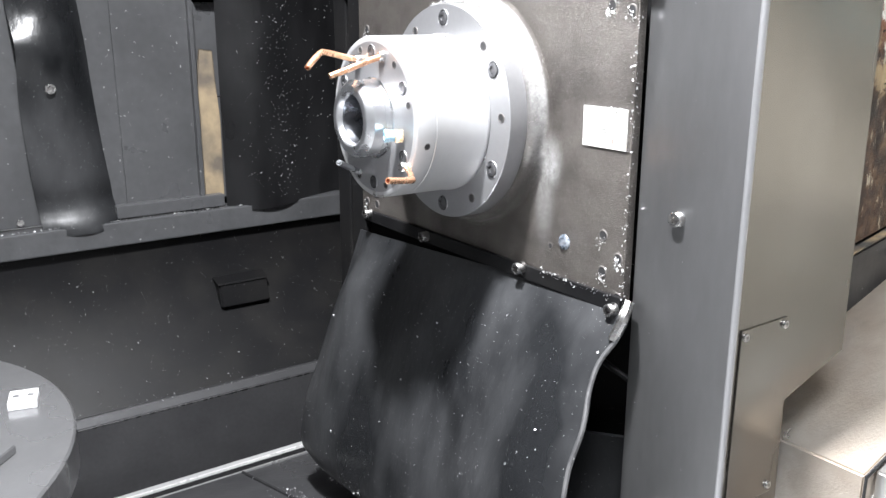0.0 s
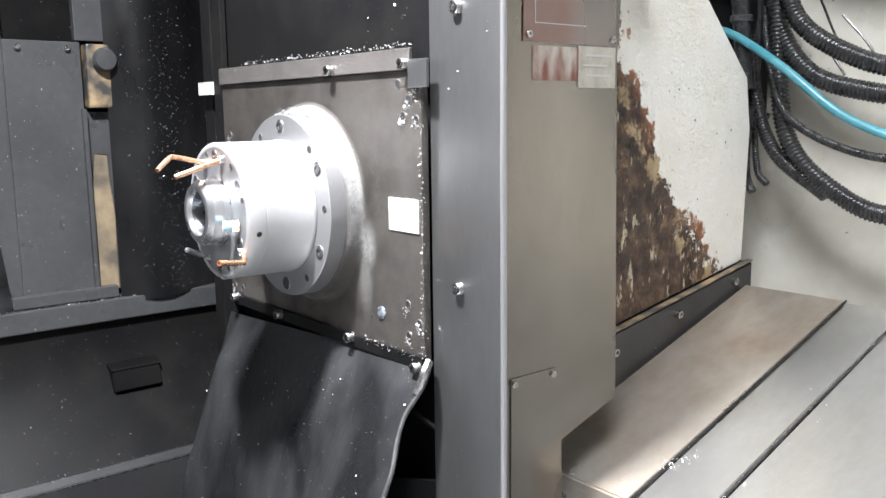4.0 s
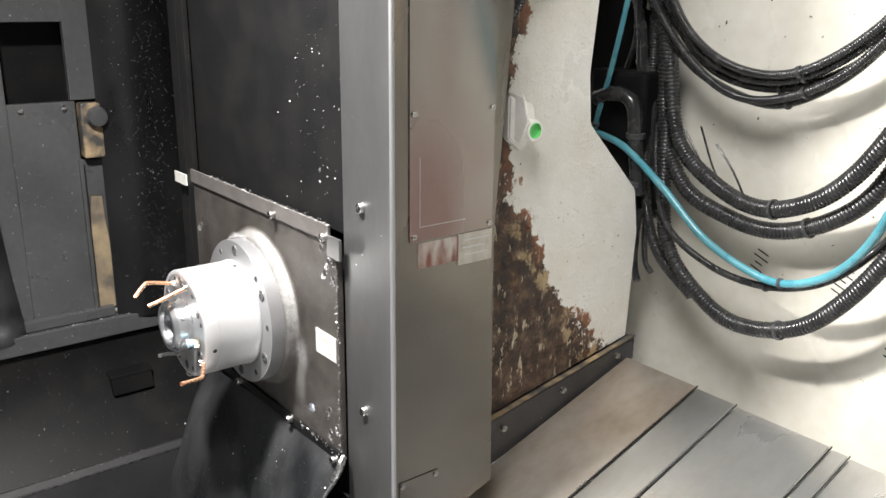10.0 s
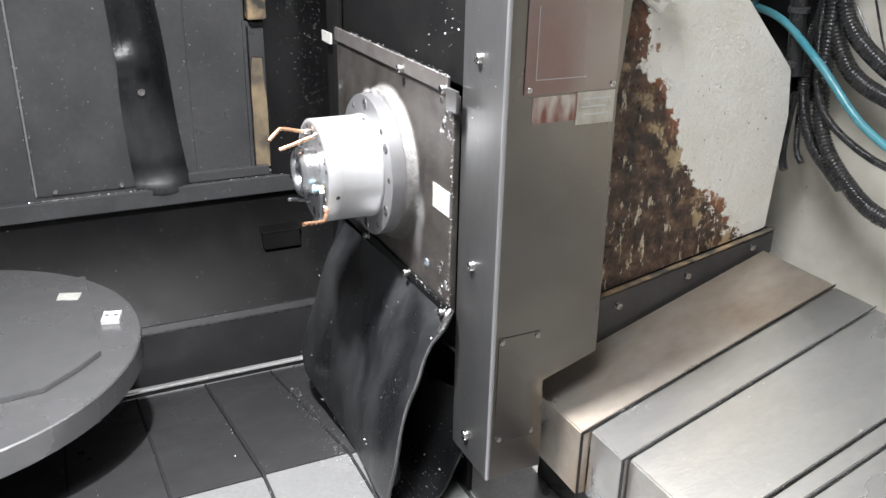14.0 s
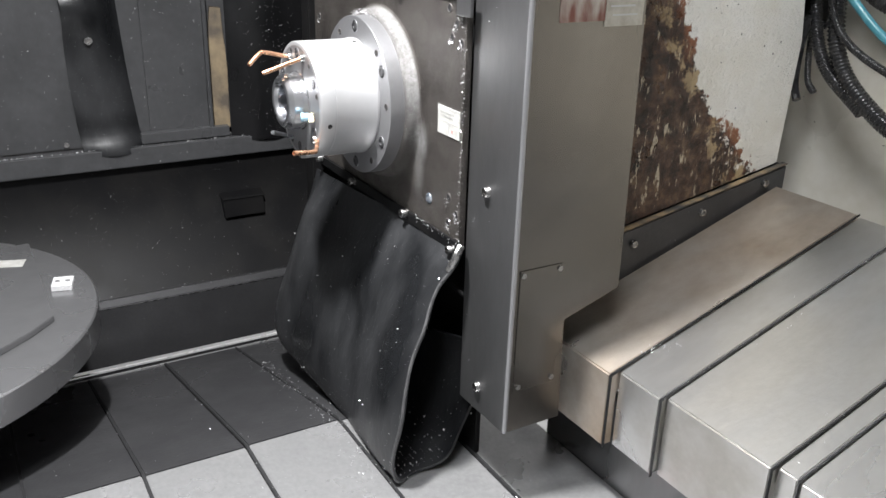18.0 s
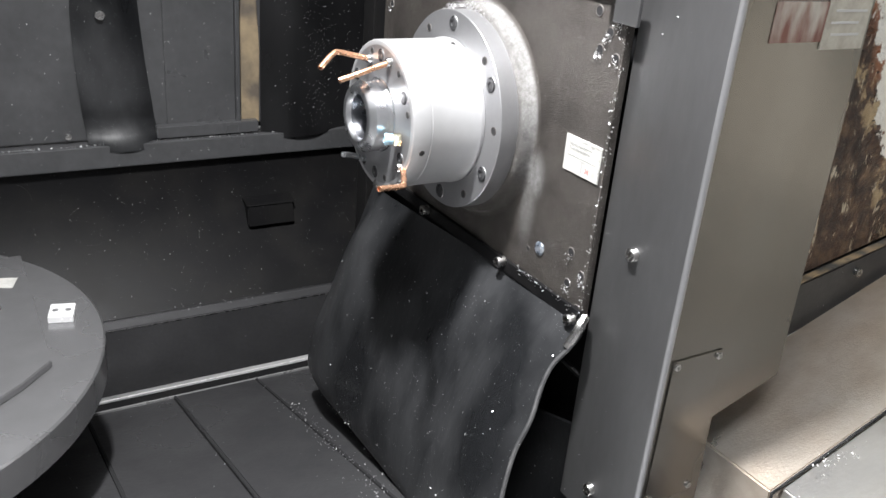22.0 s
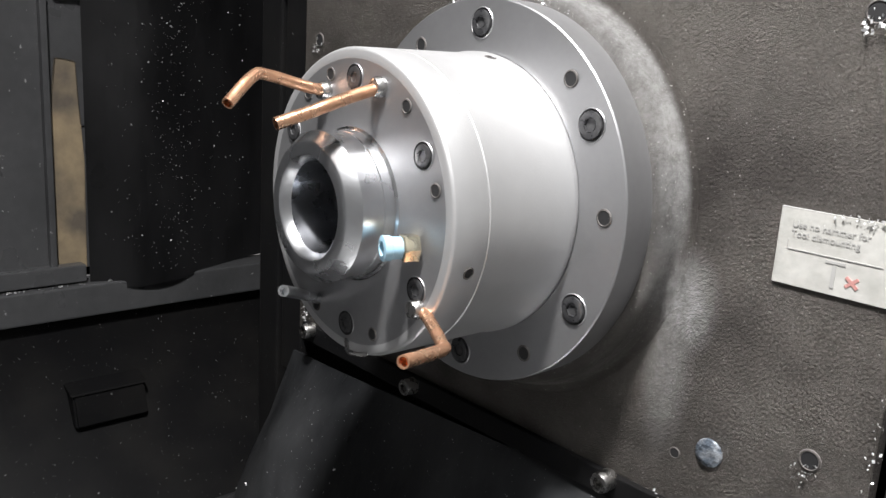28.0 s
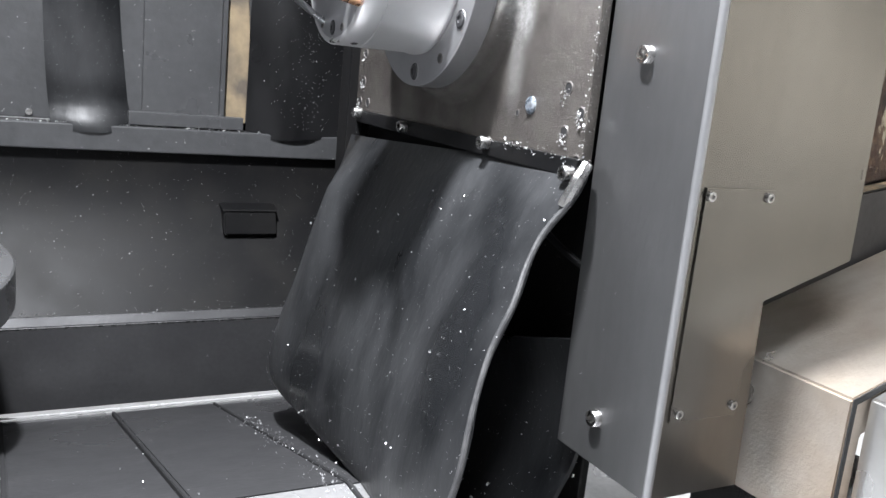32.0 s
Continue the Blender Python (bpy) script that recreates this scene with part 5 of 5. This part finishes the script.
def strewn():
    rng = random.Random(11)
    out = []
    size = lambda a=0.0009, b=0.0032: a + (b - a) * rng.random() ** 2.5
    for row in range(4, len(grid) - 1):                       # on the apron, thicker low down and in the scoop
        s = row / len(grid)
        for _ in range(int(3 + 30 * s * s)):
            p = Vector(grid[row][rng.randrange(len(grid[0]))])
            out.append((p.x + rng.uniform(-0.008, 0.008), p.y - 0.0045 if s < 0.52 else p.y, p.z + (0.0045 if s > 0.52 else 0.0), size(0.0008, 0.0034)))
    for _ in range(420):                                      # fine dust chips on the hanging sheet
        row = 3 + int(27 * rng.random() ** 0.8)
        p = Vector(grid[row][rng.randrange(4, len(grid[0]))])
        out.append((p.x + rng.uniform(-0.008, 0.008), p.y - 0.0055, p.z + rng.uniform(-0.006, 0.006), size(0.0004, 0.0014)))
    for _ in range(950):                                      # caught on the sloping sheet
        k = rng.random()
        out.append((WX + 0.0165 + 0.16 * k ** 1.6, rng.uniform(-0.95, 0.32), -0.325 - 0.30 * k ** 0.9, size(0.0008, 0.003)))
    for _ in range(420):                                      # on the side wall panels and the seam strip
        on_strip = rng.random() < 0.35
        out.append((WX + (0.024 if on_strip else 0.003), rng.uniform(-0.39, -0.29) if on_strip else rng.uniform(-0.63, -0.08), rng.uniform(-0.25, 0.75), size(0.0008, 0.0028)))
    for _ in range(160):                                      # on the rail crest
        out.append((rng.uniform(-0.722, -0.682), rng.uniform(-1.0, 0.2), -0.612, size(0.0012, 0.004)))
    for _ in range(300):                                      # heap in the scoop by the free edge
        u, row = rng.random() ** 0.3, min(57, int(30 + abs(rng.gauss(0, 8))))
        p = Vector(grid[row][int(22 + 18 * u)])
        out.append((p.x + rng.uniform(-0.008, 0.008), p.y - (0.0075 if row > 40 else 0.0), p.z + (0.0075 if row < 46 else 0.002), size(0.001, 0.0045)))
    for _ in range(240):                                      # swept up against the folded apron
        u = rng.random()
        p = Vector(grid[30][int(40 * u)])
        out.append((p.x + rng.gauss(0, 0.006), p.y - 0.02 - abs(rng.gauss(0, 0.022)), floor_z(p.x) + 0.006, size(0.0012, 0.004)))
    for y in FLOOR_SEAMS[4:8]:                                # along the floor seams
        for _ in range(120 if y == -0.12 else 30):
            x = rng.uniform(-0.55, 0.6)
            out.append((x, y + rng.gauss(0, 0.010), floor_z(x) + 0.005, size()))
    for _ in range(140):                                      # over the floor
        x = rng.uniform(-0.55, 0.8)
        out.append((x, rng.uniform(-0.7, 0.15), floor_z(x) + 0.0045, size()))
    for _ in range(150):                                      # head plate: right edge, lower lip, upper lip
        out.append((0.279 + rng.gauss(0, 0.003), -0.002, rng.uniform(-0.195, 0.187), size()))
    for _ in range(70):
        out.append((0.15 + abs(rng.gauss(0, 0.07)) * 0.9, -0.008, -0.182 + rng.gauss(0, 0.003), size()))
    for _ in range(220):
        out.append((rng.uniform(-0.2, 0.27), -0.006 - rng.random() * 0.004, 0.2165 + abs(rng.gauss(0, 0.003)), size()))
    for _ in range(600):                                      # crest of the flange
        a = radians(rng.gauss(101, 13))
        r = 0.1365 + abs(rng.gauss(0, 0.004))
        out.append((r * math.cos(a), -0.0225 - rng.random() * 0.010, r * math.sin(a), size(0.0005, 0.0018)))
    for cx, cz in ((0.268, -0.185), (0.268, 0.165), (0.268, 0.125), (0.24, 0.13), (0.253, 0.151), (0.245, -0.16), (0.268, -0.14), (0.244, -0.118), (-0.27, -0.1), (-0.27, -0.14), (-0.27, 0.10), (-0.28, -0.17)):
        for _ in range(22):
            out.append((cx + rng.gauss(0, 0.004), -0.003, cz - 0.006 + rng.gauss(0, 0.004), size(0.0012, 0.0035)))
    for _ in range(220):                                      # ledge and panel edge of the side wall
        out.append((WX + 0.03, rng.uniform(-0.66, 0.15) if rng.random() < 0.6 else rng.uniform(-0.66, -0.5), -0.277, size(0.002, 0.006)))
    for _ in range(130):
        out.append((WX + 0.012, -0.638 + rng.gauss(0, 0.004), rng.uniform(-0.27, 0.5), size(0.002, 0.005)))
    for _ in range(1700):                                     # curtain specks, thickest along one fold
        y, z = (0.105 + rng.gauss(0.0, 0.028) if rng.random() < 0.6 else rng.uniform(0.0, 0.26)), rng.uniform(-0.27, 0.9)
        u = (y + 0.018) / 0.45
        out.append((WX + 0.018 + 0.03 * math.sin(u * math.pi * 2.2) + 0.012 * math.sin(z * 4 + u * 3) * u, y, z, size(0.0008, 0.0028)))
    for _ in range(30):                                       # guard front
        out.append((rng.uniform(0.29, 0.40), 0.0105, rng.uniform(-0.46, 0.9), size(0.0008, 0.002)))
    for _ in range(150):                                      # upper slide behind the head
        out.append((rng.gauss(0.2, 0.06), 0.0165, rng.gauss(0.45, 0.17), size(0.001, 0.004)))
    for _ in range(110):                                      # telescopic cover seams
        y = rng.uniform(0.16, 0.66)
        out.append((rng.choice(CX[1:4]) + rng.gauss(0.006, 0.012), y, -0.345 + (y - 0.15) * 0.3204 - 0.004, size(0.001, 0.0035)))
    for _ in range(45):
        out.append((0.512 + rng.gauss(0, 0.006), 0.235 + rng.gauss(0, 0.02), -0.3145, size(0.001, 0.0035)))
    for _ in range(70):                                       # on the sticker's upper and outer edges
        on_top = rng.random() < 0.5
        out.append((rng.uniform(0.235, 0.272) if on_top else 0.272 + rng.gauss(0, 0.001), -0.003, 0.024 + rng.gauss(0, 0.001) if on_top else rng.uniform(-0.018, 0.024), size(0.0008, 0.0026)))
    return out


def wall_spots():
    rng = random.Random(5)
    out = []
    for _ in range(130):
        x, z = rng.uniform(0.26, 1.1), rng.uniform(-0.12, 0.9)
        out.append((x, BY - 0.10 * max(0.0, (x - 0.72) / 0.78) ** 1.7 - 0.0015, z, rng.uniform(0.002, 0.007)))
    for _ in range(60):
        out.append((0.3015, rng.uniform(0.36, 0.66), rng.uniform(-0.1, 0.2), rng.uniform(0.0015, 0.004)))
    return out


tagged(new("wall_flecks", chip_heap(wall_spots(), FLECK)), "small dark flecks stuck on the cream wall", "flecks", kind="stuff")
tagged(new("metal_chips", chip_heap(strewn(), CHIP)), "scattered bright curled metal chips on covers and rubber", "chips", kind="stuff")
